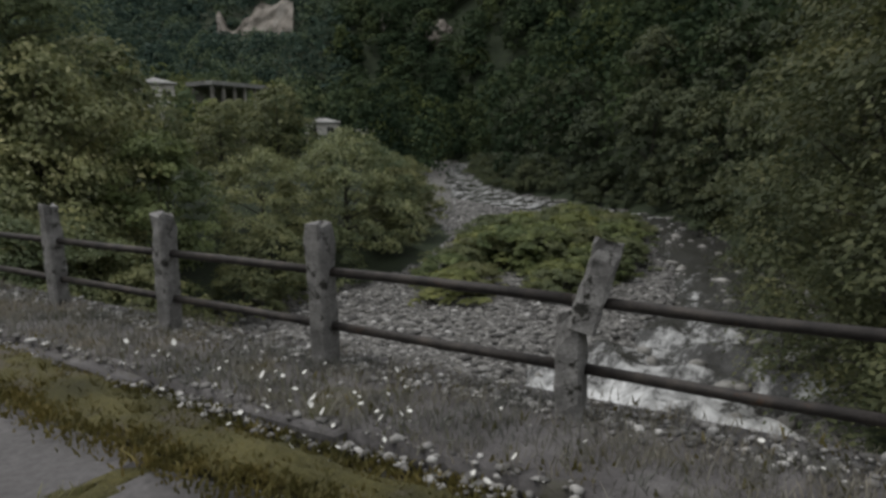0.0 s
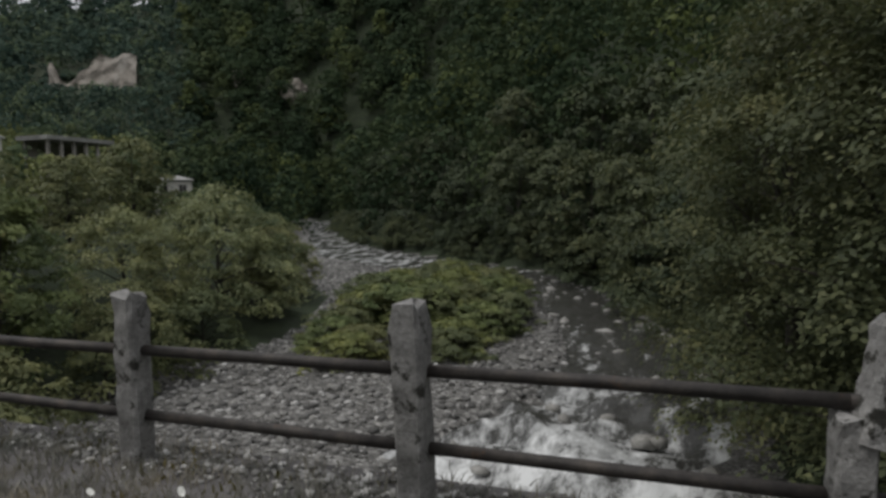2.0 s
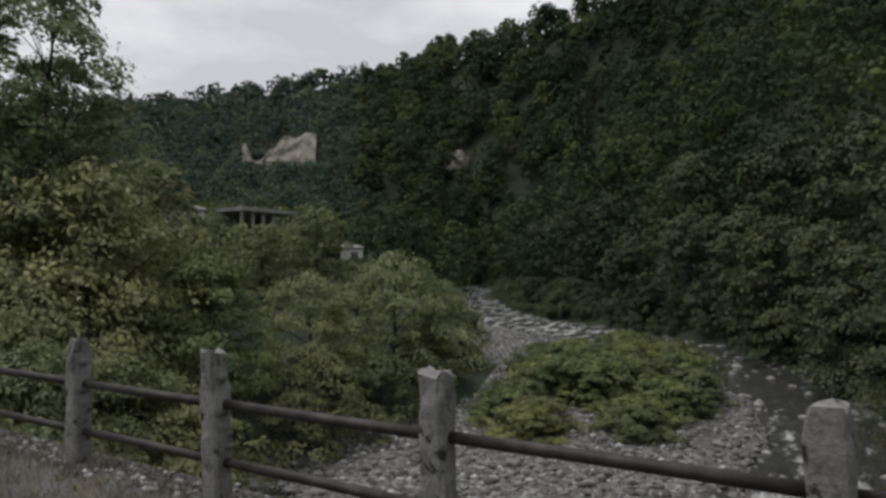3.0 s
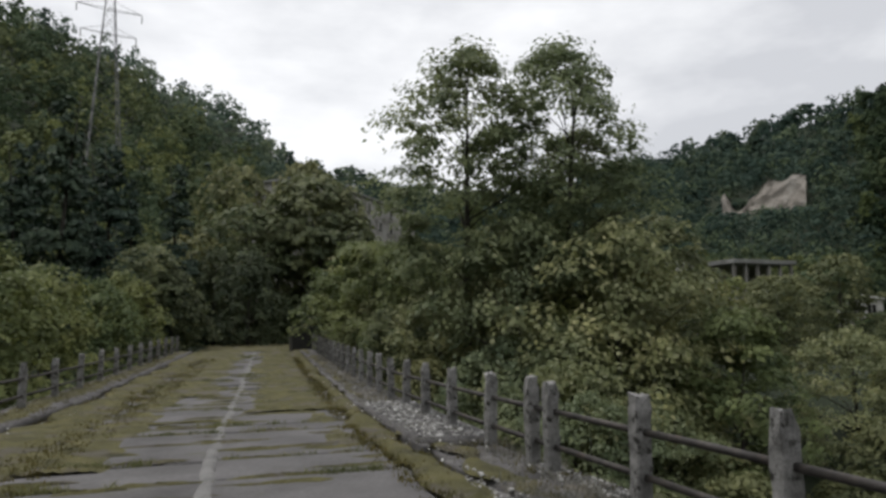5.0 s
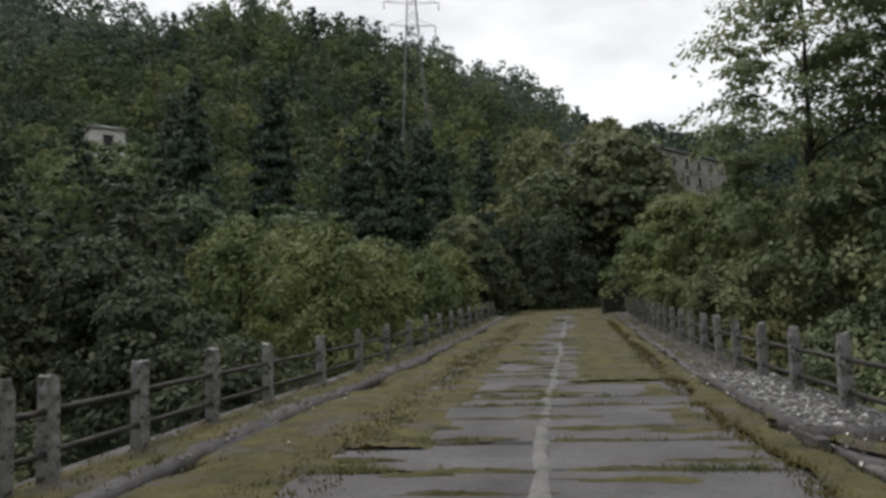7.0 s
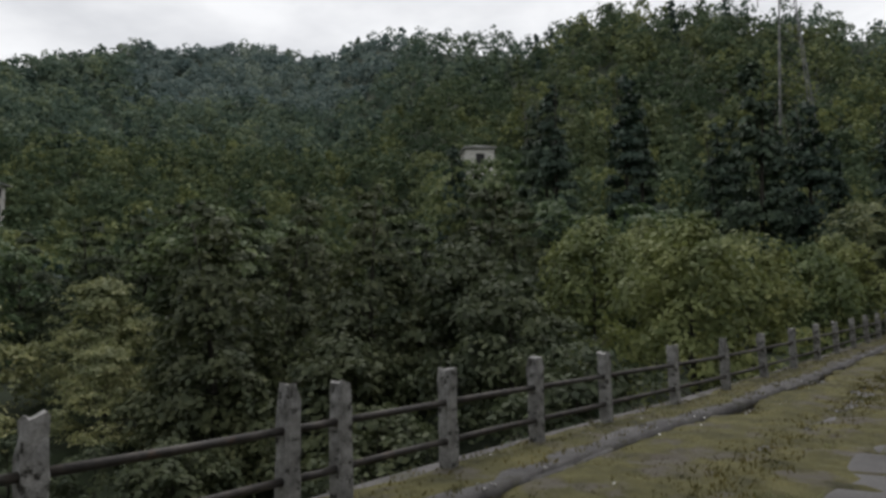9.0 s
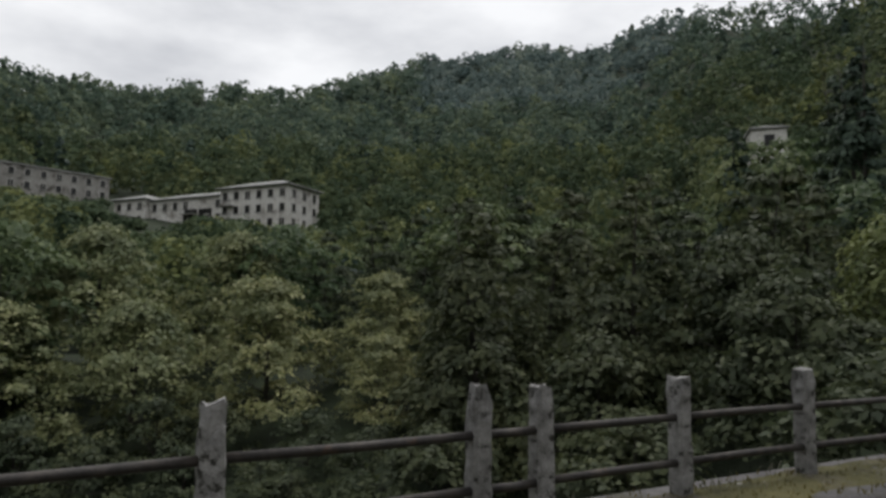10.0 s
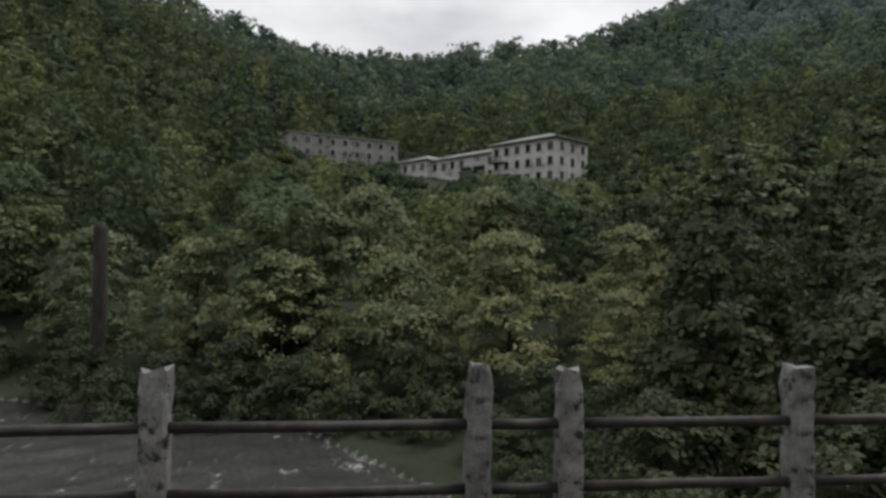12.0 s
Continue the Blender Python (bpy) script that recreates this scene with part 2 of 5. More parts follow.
def water_material():
    m, nt, bsdf, out = mat_base("torrent_water")
    co = nt.nodes.new("ShaderNodeTexCoord")
    sep = nt.nodes.new("ShaderNodeSeparateXYZ")
    nt.links.new(co.outputs["Object"], sep.inputs[0])
    streak = noise_node(nt, 0.55, 6, 0.68, "Object", (0.8, 1.6, 1))
    fine = noise_node(nt, 4.5, 5, 0.7, "Object", (0.7, 1.5, 1))
    # steepness of the rapids: strongest just upstream of the bridge
    mr = nt.nodes.new("ShaderNodeMapRange")
    mr.inputs["From Min"].default_value = 20
    mr.inputs["From Max"].default_value = 33
    mr.inputs["To Min"].default_value = 0.185
    mr.inputs["To Max"].default_value = -0.02
    nt.links.new(sep.outputs[0], mr.inputs["Value"])
    calm = nt.nodes.new("ShaderNodeMapRange")
    calm.inputs["From Min"].default_value = 2
    calm.inputs["From Max"].default_value = 14
    calm.inputs["To Min"].default_value = -0.22
    calm.inputs["To Max"].default_value = 0.0
    nt.links.new(sep.outputs[0], calm.inputs["Value"])
    upper = nt.nodes.new("ShaderNodeMapRange")
    upper.inputs["From Min"].default_value = 54
    upper.inputs["From Max"].default_value = 70
    upper.inputs["To Min"].default_value = 0.0
    upper.inputs["To Max"].default_value = 0.12
    nt.links.new(sep.outputs[0], upper.inputs["Value"])
    sum_up = nt.nodes.new("ShaderNodeMath")
    sum_up.operation = "ADD"
    nt.links.new(mr.outputs[0], sum_up.inputs[0])
    nt.links.new(upper.outputs[0], sum_up.inputs[1])
    both = nt.nodes.new("ShaderNodeMath")
    both.operation = "ADD"
    nt.links.new(sum_up.outputs[0], both.inputs[0])
    nt.links.new(calm.outputs[0], both.inputs[1])
    a = nt.nodes.new("ShaderNodeMath")
    a.operation = "ADD"
    nt.links.new(streak, a.inputs[0])
    nt.links.new(both.outputs[0], a.inputs[1])
    b = nt.nodes.new("ShaderNodeMath")
    b.operation = "MULTIPLY_ADD"
    nt.links.new(fine, b.inputs[0])
    b.inputs[1].default_value = 0.22
    nt.links.new(a.outputs[0], b.inputs[2])
    foam = ramp(nt, b.outputs[0], [(0.68, (0, 0, 0)), (0.76, (0.35, 0.35, 0.35)), (0.90, (1, 1, 1))])
    murk = ramp(nt, fine, [(0.3, (0.028, 0.028, 0.026)), (0.7, (0.075, 0.074, 0.068))])
    nt.links.new(mixc(nt, foam, murk, (0.66, 0.67, 0.67)), bsdf.inputs["Base Color"])
    rr = ramp(nt, foam, [(0, (0.10, 0.10, 0.10)), (1, (0.7, 0.7, 0.7))])
    nt.links.new(rr, bsdf.inputs["Roughness"])
    bsdf.inputs["IOR"].default_value = 1.33
    bump(nt, bsdf, b.outputs[0], 0.55, 0.2)
    return m


def gravel_material():
    m, nt, bsdf, out = mat_base("gravel_bed")
    co = nt.nodes.new("ShaderNodeTexCoord")
    v = nt.nodes.new("ShaderNodeTexVoronoi")
    v.inputs["Scale"].default_value = 6.5
    nt.links.new(co.outputs["Object"], v.inputs["Vector"])
    cell = ramp(nt, v.outputs["Color"], [(0.1, (0.05, 0.048, 0.045)), (0.6, (0.14, 0.136, 0.128)), (0.95, (0.36, 0.355, 0.345))])
    big = noise_node(nt, 0.25, 4)
    col = mixc(nt, 0.7, cell, ramp(nt, big, [(0.3, (0.7, 0.7, 0.68)), (0.7, (1.2, 1.2, 1.2))]), "MULTIPLY")
    nt.links.new(col, bsdf.inputs["Base Color"])
    bsdf.inputs["Roughness"].default_value = 0.85
    inv = nt.nodes.new("ShaderNodeMath")
    inv.operation = "MULTIPLY"
    inv.inputs[1].default_value = -1
    nt.links.new(v.outputs["Distance"], inv.inputs[0])
    bump(nt, bsdf, inv.outputs[0], 0.9, 0.12)
    return m


M_WATER = water_material()
M_GRAVEL = gravel_material()


# ---------------------------------------------------------------- mesh helpers
def part(name, bm, material, parent=None, label=""):
    me = bpy.data.meshes.new(name)
    bm.to_mesh(me)
    bm.free()
    me.materials.append(material)
    ob = new(name, me)
    ob.parent = parent
    return tagged(ob, label)


def raw(name, verts, faces, material, parent=None, smooth=False):
    """A mesh from numpy arrays; faces all have the same number of corners."""
    me = bpy.data.meshes.new(name)
    n, k = faces.shape
    me.vertices.add(len(verts))
    me.vertices.foreach_set("co", np.ascontiguousarray(verts, dtype=np.float32).ravel())
    me.loops.add(n * k)
    me.loops.foreach_set("vertex_index", np.ascontiguousarray(faces, dtype=np.int32).ravel())
    me.polygons.add(n)
    me.polygons.foreach_set("loop_start", np.arange(0, n * k, k, dtype=np.int32))
    me.polygons.foreach_set("loop_total", np.full(n, k, dtype=np.int32))
    if smooth:
        me.polygons.foreach_set("use_smooth", np.ones(n, dtype=bool))
    me.update(calc_edges=True)
    me.materials.append(material)
    ob = new(name, me)
    ob.parent = parent
    return ob


def box(bm, x0, x1, y0, y1, z0, z1):
    vs = [bm.verts.new(p) for p in ((x0, y0, z0), (x1, y0, z0), (x1, y1, z0), (x0, y1, z0), (x0, y0, z1), (x1, y0, z1), (x1, y1, z1), (x0, y1, z1))]
    for f in ((3, 2, 1, 0), (4, 5, 6, 7), (0, 1, 5, 4), (1, 2, 6, 5), (2, 3, 7, 6), (3, 0, 4, 7)):
        bm.faces.new([vs[i] for i in f])
    return vs


def box_bm(x0, x1, y0, y1, z0, z1, bevel=0.0):
    bm = bmesh.new()
    box(bm, x0, x1, y0, y1, z0, z1)
    if bevel:
        bmesh.ops.bevel(bm, geom=bm.edges[:], offset=bevel, segments=1, affect="EDGES")
    return bm


def tube(bm, pts, radii, sides=7):
    rings = []
    for i, p in enumerate(pts):
        p = Vector(p)
        a = Vector(pts[max(i - 1, 0)])
        b = Vector(pts[min(i + 1, len(pts) - 1)])
        d = (b - a).normalized()
        u = d.orthogonal().normalized()
        v = d.cross(u)
        rings.append([bm.verts.new(p + float(radii[i]) * (math.cos(2 * math.pi * k / sides) * u + math.sin(2 * math.pi * k / sides) * v)) for k in range(sides)])
    for r0, r1 in zip(rings, rings[1:]):
        for k in range(sides):
            f = bm.faces.new((r0[k], r0[(k + 1) % sides], r1[(k + 1) % sides], r1[k]))
            f.smooth = True
    for r, flip in ((rings[0], True), (rings[-1], False)):
        bm.faces.new(list(reversed(r)) if flip else r)


def empty(name, m=None):
    ob = new(name)
    ob.empty_display_size = 0.2
    if m is not None:
        ob.matrix_basis = m
    return ob


# ---------------------------------------------------------------- ground, river
RIVER = [(-70, -75, 8), (-46, -34, 8), (-36, -12, 8), (-29, 4, 8), (-20, 9.5, 7.5), (-8, 8.5, 6.5), (4, 7.0, 5.5), (14, 6.6, 5.0), (20, 6.4, 4.6), (26, 5.4, 3.6), (33, 6.4, 3.0),
         (41, 8.6, 2.6), (52, 13.5, 2.8), (62, 21, 3.4), (68, 31, 4.6), (80, 47, 4.4), (100, 63, 2.6), (122, 78, 2.4), (165, 104, 2.4)]
CX, CY = 0.0, 10.0
RIDGE = [(-180, 20), (-130, 24), (-106, 20.7), (-97, 18.4), (-92, 17.0), (-86, 17.0), (-79, 18.0), (-70, 18.7), (-64, 20.6), (-54, 21.9), (-48, 21.4), (-42, 23.3), (-31, 22.5), (-25, 24.2),
         (-16, 23.5), (-8, 21.7), (-1, 18.3), (6, 14.1), (12, 12.4), (22, 11.6), (31, 13.0), (38, 14.6), (43, 15.5), (50, 16.5), (57, 17.6), (62, 19.0), (67, 20.9), (80, 27), (110, 31), (180, 20)]
REACH = [(-180, 230), (-110, 300), (-90, 420), (-75, 430), (-62, 620), (-46, 640), (-38, 360), (-20, 270), (0, 330), (12, 520), (30, 620), (45, 480), (60, 330), (80, 230), (110, 200), (180, 230)]
FLOOR = [(-180, 30), (-110, 38), (-90, 36), (-70, 38), (-50, 40), (-25, 44), (-8, 55), (5, 75), (20, 80), (35, 95), (48, 120), (56, 150), (60, 130), (64, 85), (72, 62), (80, 44), (90, 26), (110, 20), (150, 24), (180, 30)]


def table(rows, a):
    return np.interp(a, [r[0] for r in rows], [r[1] for r in rows])


def sway(y):
    """How far the bridge swings to the east of its straight part."""
    y = np.asarray(y, float)
    k = np.clip(y - 15.5, 0, None)
    return 0.058 * k * k / (k + 5.5) - 0.0042 * np.clip(k - 12, 0, None) ** 1.15


def lift(y):
    """How far its far end rises."""
    k = np.clip(np.asarray(y, float) - 22.0, 0, 50)
    return 0.028 * k * k / (k + 9.0)


def bent(ob):
    """Lays a mesh made for the straight bridge along its bend."""
    me = ob.data
    co = np.empty(len(me.vertices) * 3, dtype=np.float32)
    me.vertices.foreach_get("co", co)
    co = co.reshape(-1, 3)
    y = co[:, 1].copy()
    co[:, 0] += sway(y)
    co[:, 2] += lift(y)
    me.vertices.foreach_set("co", co.ravel())
    me.update()
    return ob


def along(x, y, z):
    """A place on the bent bridge, and the turns of what stands square on it there."""
    d = float(sway(y + 0.5) - sway(y - 0.5))
    return (x + float(sway(y)), y, z + float(lift(y))), -math.atan(d), math.atan(float(lift(y + 0.5) - lift(y - 0.5)))


def river_at(x, y):
    """Distance from the water's edge (negative in the water), the side (+ north), and the water's level."""
    best = np.full(x.shape, 1e9)
    side = np.zeros(x.shape)
    for (ax, ay, aw), (bx, by, bw) in zip(RIVER, RIVER[1:]):
        dx, dy = bx - ax, by - ay
        t = np.clip(((x - ax) * dx + (y - ay) * dy) / (dx * dx + dy * dy), 0, 1)
        d = np.hypot(x - ax - t * dx, y - ay - t * dy) - (aw + t * (bw - aw))
        s = np.sign(dx * (y - ay) - dy * (x - ax))
        near = d < best
        best = np.where(near, d, best)
        side = np.where(near, s, side)
    return best, side, water_level(x)


def water_level(x):
    return -6.0 + np.clip((x - 30) * 0.022, 0, 3.2)


def wob(x, y, s):
    return (np.sin(x / s + 1.3 * np.sin(y / s * 0.7)) + np.sin(y / s * 1.1 + 1.7 * np.sin(x / s * 0.6) + 2.0)) * 0.5


def smooth(a, b, v):
    t = np.clip((v - a) / (b - a), 0, 1)
    return t * t * (3 - 2 * t)


def ground_z(x, y):
    x, y = np.asarray(x, float), np.asarray(y, float)
    d, side, zw = river_at(x, y)
    gravel = np.where((side > 0) & (x > 6), 13.0 - 8 * smooth(45, 62, x), 2.0)
    north = zw + 0.15 + 0.035 * np.clip(d, 0, 14) + 4.3 * smooth(gravel, gravel + 15, d)
    south = zw + 0.1 + 0.62 * np.clip(d - 1.2, 0, 40)
    bank = np.where(side > 0, north, south)
    bank = np.where(d < 0, zw - 0.7 * np.clip(-d / 2, 0, 1), bank)
    r = np.hypot(x - CX, y - CY)
    a = np.degrees(np.arctan2(x - CX, y - CY))
    top = table(REACH, a) * np.tan(np.radians(table(RIDGE, a))) - 10
    rf, rr = table(FLOOR, a), table(REACH, a)
    s = np.clip((r - rf) / (rr - rf), 0, 1.05)
    hill = -4 + (top + 4) * s ** 1.45 + smooth(10, 120, r - rf) * 3.0 * wob(x, y, 33)
    z = bank + np.where(r > rf, np.maximum(hill - bank, 0), 0) * smooth(0.5, 30 + 75 * smooth(90, 150, x), d)
    # approaches of the bridge, and clear air under its deck
    off = np.abs(x + 0.6 - sway(y))
    road = smooth(9, 5, off) * (smooth(46, 54, y) * smooth(92, 72, y) + smooth(-14, -22, y) * smooth(-60, -40, y))
    z = z * (1 - road) + (lift(y) - 0.12) * road
    return np.where((off < 7) & (y < 52) & (y > -20), np.minimum(z, -1.3), z)


def build_ground():
    na = 420
    radii = np.concatenate([np.linspace(0, 60, 100), 60 * (1400 / 60) ** (np.linspace(0, 1, 75)[1:])])
    ang = np.linspace(0, 2 * math.pi, na, endpoint=False)
    rr, aa = np.meshgrid(radii[1:], ang, indexing="ij")
    x = CX + rr * np.sin(aa)
    y = CY + rr * np.cos(aa)
    z = ground_z(x, y)
    v = np.stack([x, y, z], -1).reshape(-1, 3)
    v = np.vstack([v, [[CX, CY, float(ground_z(np.array([CX]), np.array([CY]))[0])]]])
    nr = len(radii) - 1
    i, j = np.meshgrid(np.arange(nr - 1), np.arange(na), indexing="ij")
    a, b = i * na + j, i * na + (j + 1) % na
    f = np.stack([a, a + na, b + na, b], -1).reshape(-1, 4)
    hub = len(v) - 1
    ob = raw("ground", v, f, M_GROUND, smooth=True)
    me = ob.data
    me.materials.append(M_GRAVEL)
    c = v[f].mean(1)
    d, side, zw = river_at(c[:, 0], c[:, 1])
    bed = (d < 14.5) & (side > 0) & (c[:, 0] > 5) & (c[:, 2] < zw + 1.6) | (d < np.where((c[:, 0] > 4) & (c[:, 0] < 44), 1.0, 0.0))
    me.polygons.foreach_set("material_index", bed.astype(np.int32))
    return tagged(ob, "wooded valley floor and hillsides with a gravel river bar", "ground", kind="structure")


ground = build_ground()


def build_water():
    pts = []
    for (ax, ay, aw), (bx, by, bw) in zip(RIVER, RIVER[1:]):
        L = math.hypot(bx - ax, by - ay)
        k = max(3, int(L / 0.45)) if ax < 70 and ax > -45 else max(3, int(L / 1.5))
        for t in np.arange(k) / k:
            pts.append((ax + t * (bx - ax), ay + t * (by - ay), aw + t * (bw - aw)))
    p = np.array(pts)
    ker = np.ones(9) / 9
    sm = p.copy()
    for c in range(3):
        sm[4:-4, c] = np.convolve(p[:, c], ker, "valid")
    tan = np.gradient(sm[:, :2], axis=0)
    tan /= np.linalg.norm(tan, axis=1)[:, None]
    nor = np.stack([-tan[:, 1], tan[:, 0]], 1)
    m = 41
    u = np.linspace(-1, 1, m)
    xy = sm[:, None, :2] + nor[:, None, :] * (u[None, :, None] * (sm[:, None, 2:3] + 0.5))
    x, y = xy[..., 0], xy[..., 1]
    rough = 0.06 + 0.30 * smooth(9, 15, x) * smooth(36, 22, x)
    z = water_level(x) + rough * (wob(x * 1.3, y, 0.55) * 0.6 + wob(y, x * 0.8, 0.31) * 0.4 + wob(x, y, 1.4))
    v = np.stack([x, y, z], -1).reshape(-1, 3)
    n = len(p)
    i, j = np.meshgrid(np.arange(n - 1), np.arange(m - 1), indexing="ij")
    a = i * m + j
    f = np.stack([a, a + m, a + m + 1, a + 1], -1).reshape(-1, 4)
    ob = raw("water", v, f, M_WATER, smooth=True)
    return tagged(ob, "grey mountain river with white rapids over stones", "river", kind="structure")


build_water()


# ---------------------------------------------------------------- leaves and trees
def leaf_quads(rng, centers, radii, count, size, flat=0.45, squash=0.75, droop_by=0.14, axis=(0.0, 0.0)):
    """Leaves set along drooping sprays: every clump is a domed shelf, thin at its rim; returns vertices and quads."""
    n = len(centers) * count
    c = np.repeat(centers, count, 0)
    r = np.repeat(radii, count)
    out = c[:, :2] - np.array(axis)
    out = out / (np.linalg.norm(out, axis=1)[:, None] + 0.2)
    a = rng.uniform(0, 2 * math.pi, n)
    q = rng.uniform(0, 1, n) ** 0.6
    lobe = 1 + 0.28 * np.sin(3 * a + np.repeat(rng.uniform(0, 6.28, len(centers)), count))
    dx, dy = q * np.cos(a) * lobe, q * np.sin(a) * lobe
    reach = dx * out[:, 0] + dy * out[:, 1]
    up = squash * (np.sqrt(np.clip(1 - 0.8 * q * q, 0, 1)) - 0.45) + rng.normal(size=n) * 0.16 - droop_by * np.clip(reach, 0, 2)
    p = c + np.stack([dx, dy, up], 1) * r[:, None]
    nrm = np.stack([dx * 0.75 + out[:, 0] * 0.4, dy * 0.75 + out[:, 1] * 0.4, np.full(n, 0.35 + flat)], 1) + rng.normal(size=(n, 3)) * 0.30
    nrm /= np.linalg.norm(nrm, axis=1)[:, None]
    t = np.cross(nrm, rng.normal(size=(n, 3)))
    t /= np.linalg.norm(t, axis=1)[:, None]
    b = np.cross(nrm, t)
    s = size * rng.uniform(0.6, 1.35, n)[:, None]
    droop = np.array([0, 0, -0.18])
    v = np.stack([p - t * s * 0.6, p + b * s * 0.36 + t * s * 0.05, p + t * s * 0.6 + droop * s, p - b * s * 0.36 + t * s * 0.05], 1)
    return v.reshape(-1, 3), np.arange(n * 4).reshape(n, 4)


def crown_points(rng, n, h0, h1, r, shape):
    """Centres of the clumps of a crown between the heights h0 and h1."""
    out = []
    lobes = rng.normal(size=(5, 3))
    while len(out) < n:
        t = rng.uniform(0, 1)
        a = rng.uniform(0, 2 * math.pi)
        if shape == "cone":
            t = 1 - math.sqrt(1 - t * 0.995)
            w = (1 - t) ** 0.85 * 0.97 + 0.02
        elif shape == "column":
            w = (math.sin(math.pi * min(1, t * 0.8 + 0.2)) ** 0.5) * (1.0 if t < 0.5 else 1.25 - 0.5 * t)
        elif shape == "bush":
            w = math.sqrt(max(0.0, 1 - t * t))
        else:
            w = math.sqrt(max(0.0, 1 - (2 * t - 0.9) ** 2 / 1.25))
        bulge = 1 + 0.22 * math.sin(3 * a + lobes[0, 0] * 3 + 4 * t) + 0.14 * math.sin(5 * a + lobes[1, 0] * 5 - 7 * t)
        rad = r * w * bulge * rng.uniform(0.2, 1.0) ** 0.38
        out.append((rad * math.cos(a), rad * math.sin(a), h0 + (h1 - h0) * t))
    return np.array(out)


def make_tree(name, label, seed, h, r, shape, mat, clumps=80, leaves=60, leaf=0.26, base=0.15, trunk=0.14, clump=0.62, category="tree", flat=0.45, squash=0.75, droop=0.14):
    rng = np.random.default_rng(seed)
    tree = empty(name)
    clumps = int(clumps * 1.3)
    pts = crown_points(rng, clumps, h * base, h * 0.96, r, shape)
    size = 1.05 * clump * rng.uniform(0.6, 1.3, clumps) * (0.55 + 0.45 * r / 3)
    if shape == "cone":
        size *= 0.38 + 0.72 * (1 - (pts[:, 2] - h * base) / (h * (0.96 - base)))
    v, f = leaf_quads(rng, pts, size, int(leaves * 1.3), leaf * 0.66, flat, squash, droop)
    v[:, 2] = np.maximum(v[:, 2], 0.05)
    bm = bmesh.new()
    lean = rng.normal(size=2) * 0.04 * h
    spine = [(lean[0] * t * t, lean[1] * t * t, h * 0.9 * t - 0.3 * (t == 0)) for t in (0, 0.15, 0.35, 0.6, 0.85, 1.0)]
    tube(bm, spine, [trunk * k for k in (1.25, 1.0, 0.8, 0.5, 0.22, 0.06)])
    rise = 0.84 if shape in ("cone", "column") else 0.62
    for p in pts[:: max(1, clumps // (26 if shape == "column" else 16))]:
        z0 = max(0.2, p[2] * rise)
        t = z0 / (h * 0.9)
        s = Vector((lean[0] * t * t, lean[1] * t * t, z0))
        e = Vector(p)
        mid = (s + e) / 2 + Vector((0, 0, 0.05 * h * (1 - t)))
        k = trunk * max(0.14, 0.5 * (1 - t))
        tube(bm, [s, mid, e], [k, k * 0.6, k * 0.15], 5)
    part("trunk", bm, M_BARK, tree)
    raw("crown", v, f, mat, tree)
    return tagged(tree, label, category)


def put(proto, x, y, scale=1.0, turn=0.0, z=None, stretch=1.0):
    gz = float(ground_z(np.array([x]), np.array([y]))[0]) if z is None else z
    m = Matrix.LocRotScale((x, y, gz - 0.1), Euler((0, 0, turn)), (scale, scale, scale * stretch))
    return copy_thing(proto, m)


def put_all(proto, rows, group=""):
    """Stands copies of a tree at (x, y, scale, stretch); the first one is the tree itself."""
    rng = np.random.default_rng(len(rows) * 7 + 1)
    if group:
        tagged(proto, group=group)
    tall = max(v[2] for o in proto.children for v in o.bound_box)
    kept = []
    for x, y, s, st in rows:
        if y > 20 and (4 < x < 9.5 or -9 < x < -7):
            x += float(sway(y))
        gz = float(ground_z(np.array([x]), np.array([y]))[0])
        room = float(open_height(np.array([x]), np.array([y]), gz, np.array([99.0]))[0])
        kept.append((x, y, min(s, room / (tall * st)), st))
    rows = kept
    for k, (x, y, s, st) in enumerate(rows[1:]):
        put(proto, x, y, s, rng.uniform(0, 6.28), stretch=st)
    x, y, s, st = rows[0]
    gz = float(ground_z(np.array([x]), np.array([y]))[0])
    proto.matrix_basis = Matrix.LocRotScale((x, y, gz - 0.1), Euler((0, 0, 1.0)), (s, s, s * st))


# open views: eye x, y, bearings from and to, reach, and the elevation below which the crowns stay
VIEWS = [(-0.6, 12.8, -98.5, -86.5, 197, 8.4), (-0.6, 12.8, -88.5, -82, 172, 6.6), (-0.6, 12.8, -82, -76, 158, 7.9), (-0.6, 12.8, -76, -70.5, 139, 7.4), (0, 6.2, 8.0, 12.5, 124, 8.2), (0, 6.2, 12.5, 16, 140, 8.8),
         (0.6, 3.1, 38, 44.5, 108, 4.2), (0.6, 3.1, 45, 50.5, 138, 1.0), (0.6, 3.1, 32.5, 36, 96, 3.8), (0.6, 3.1, 38.2, 45.6, 372, 9.0), (-0.4, 10.1, -36, -31.5, 93, 15.2)]


def open_height(x, y, z, h):
    """The height that a tree at x, y may have without hiding what is seen over it."""
    for ex, ey, a0, a1, reach, el in VIEWS:
        a, d = np.degrees(np.arctan2(x - ex, y - ey)), np.hypot(x - ex, y - ey)
        room = 1.75 + d * math.tan(radians(el)) - z
        h = np.where((a > a0) & (a < a1) & (d < reach) & (room > -6), np.minimum(h, np.maximum(room, 1.6)), h)
    return h


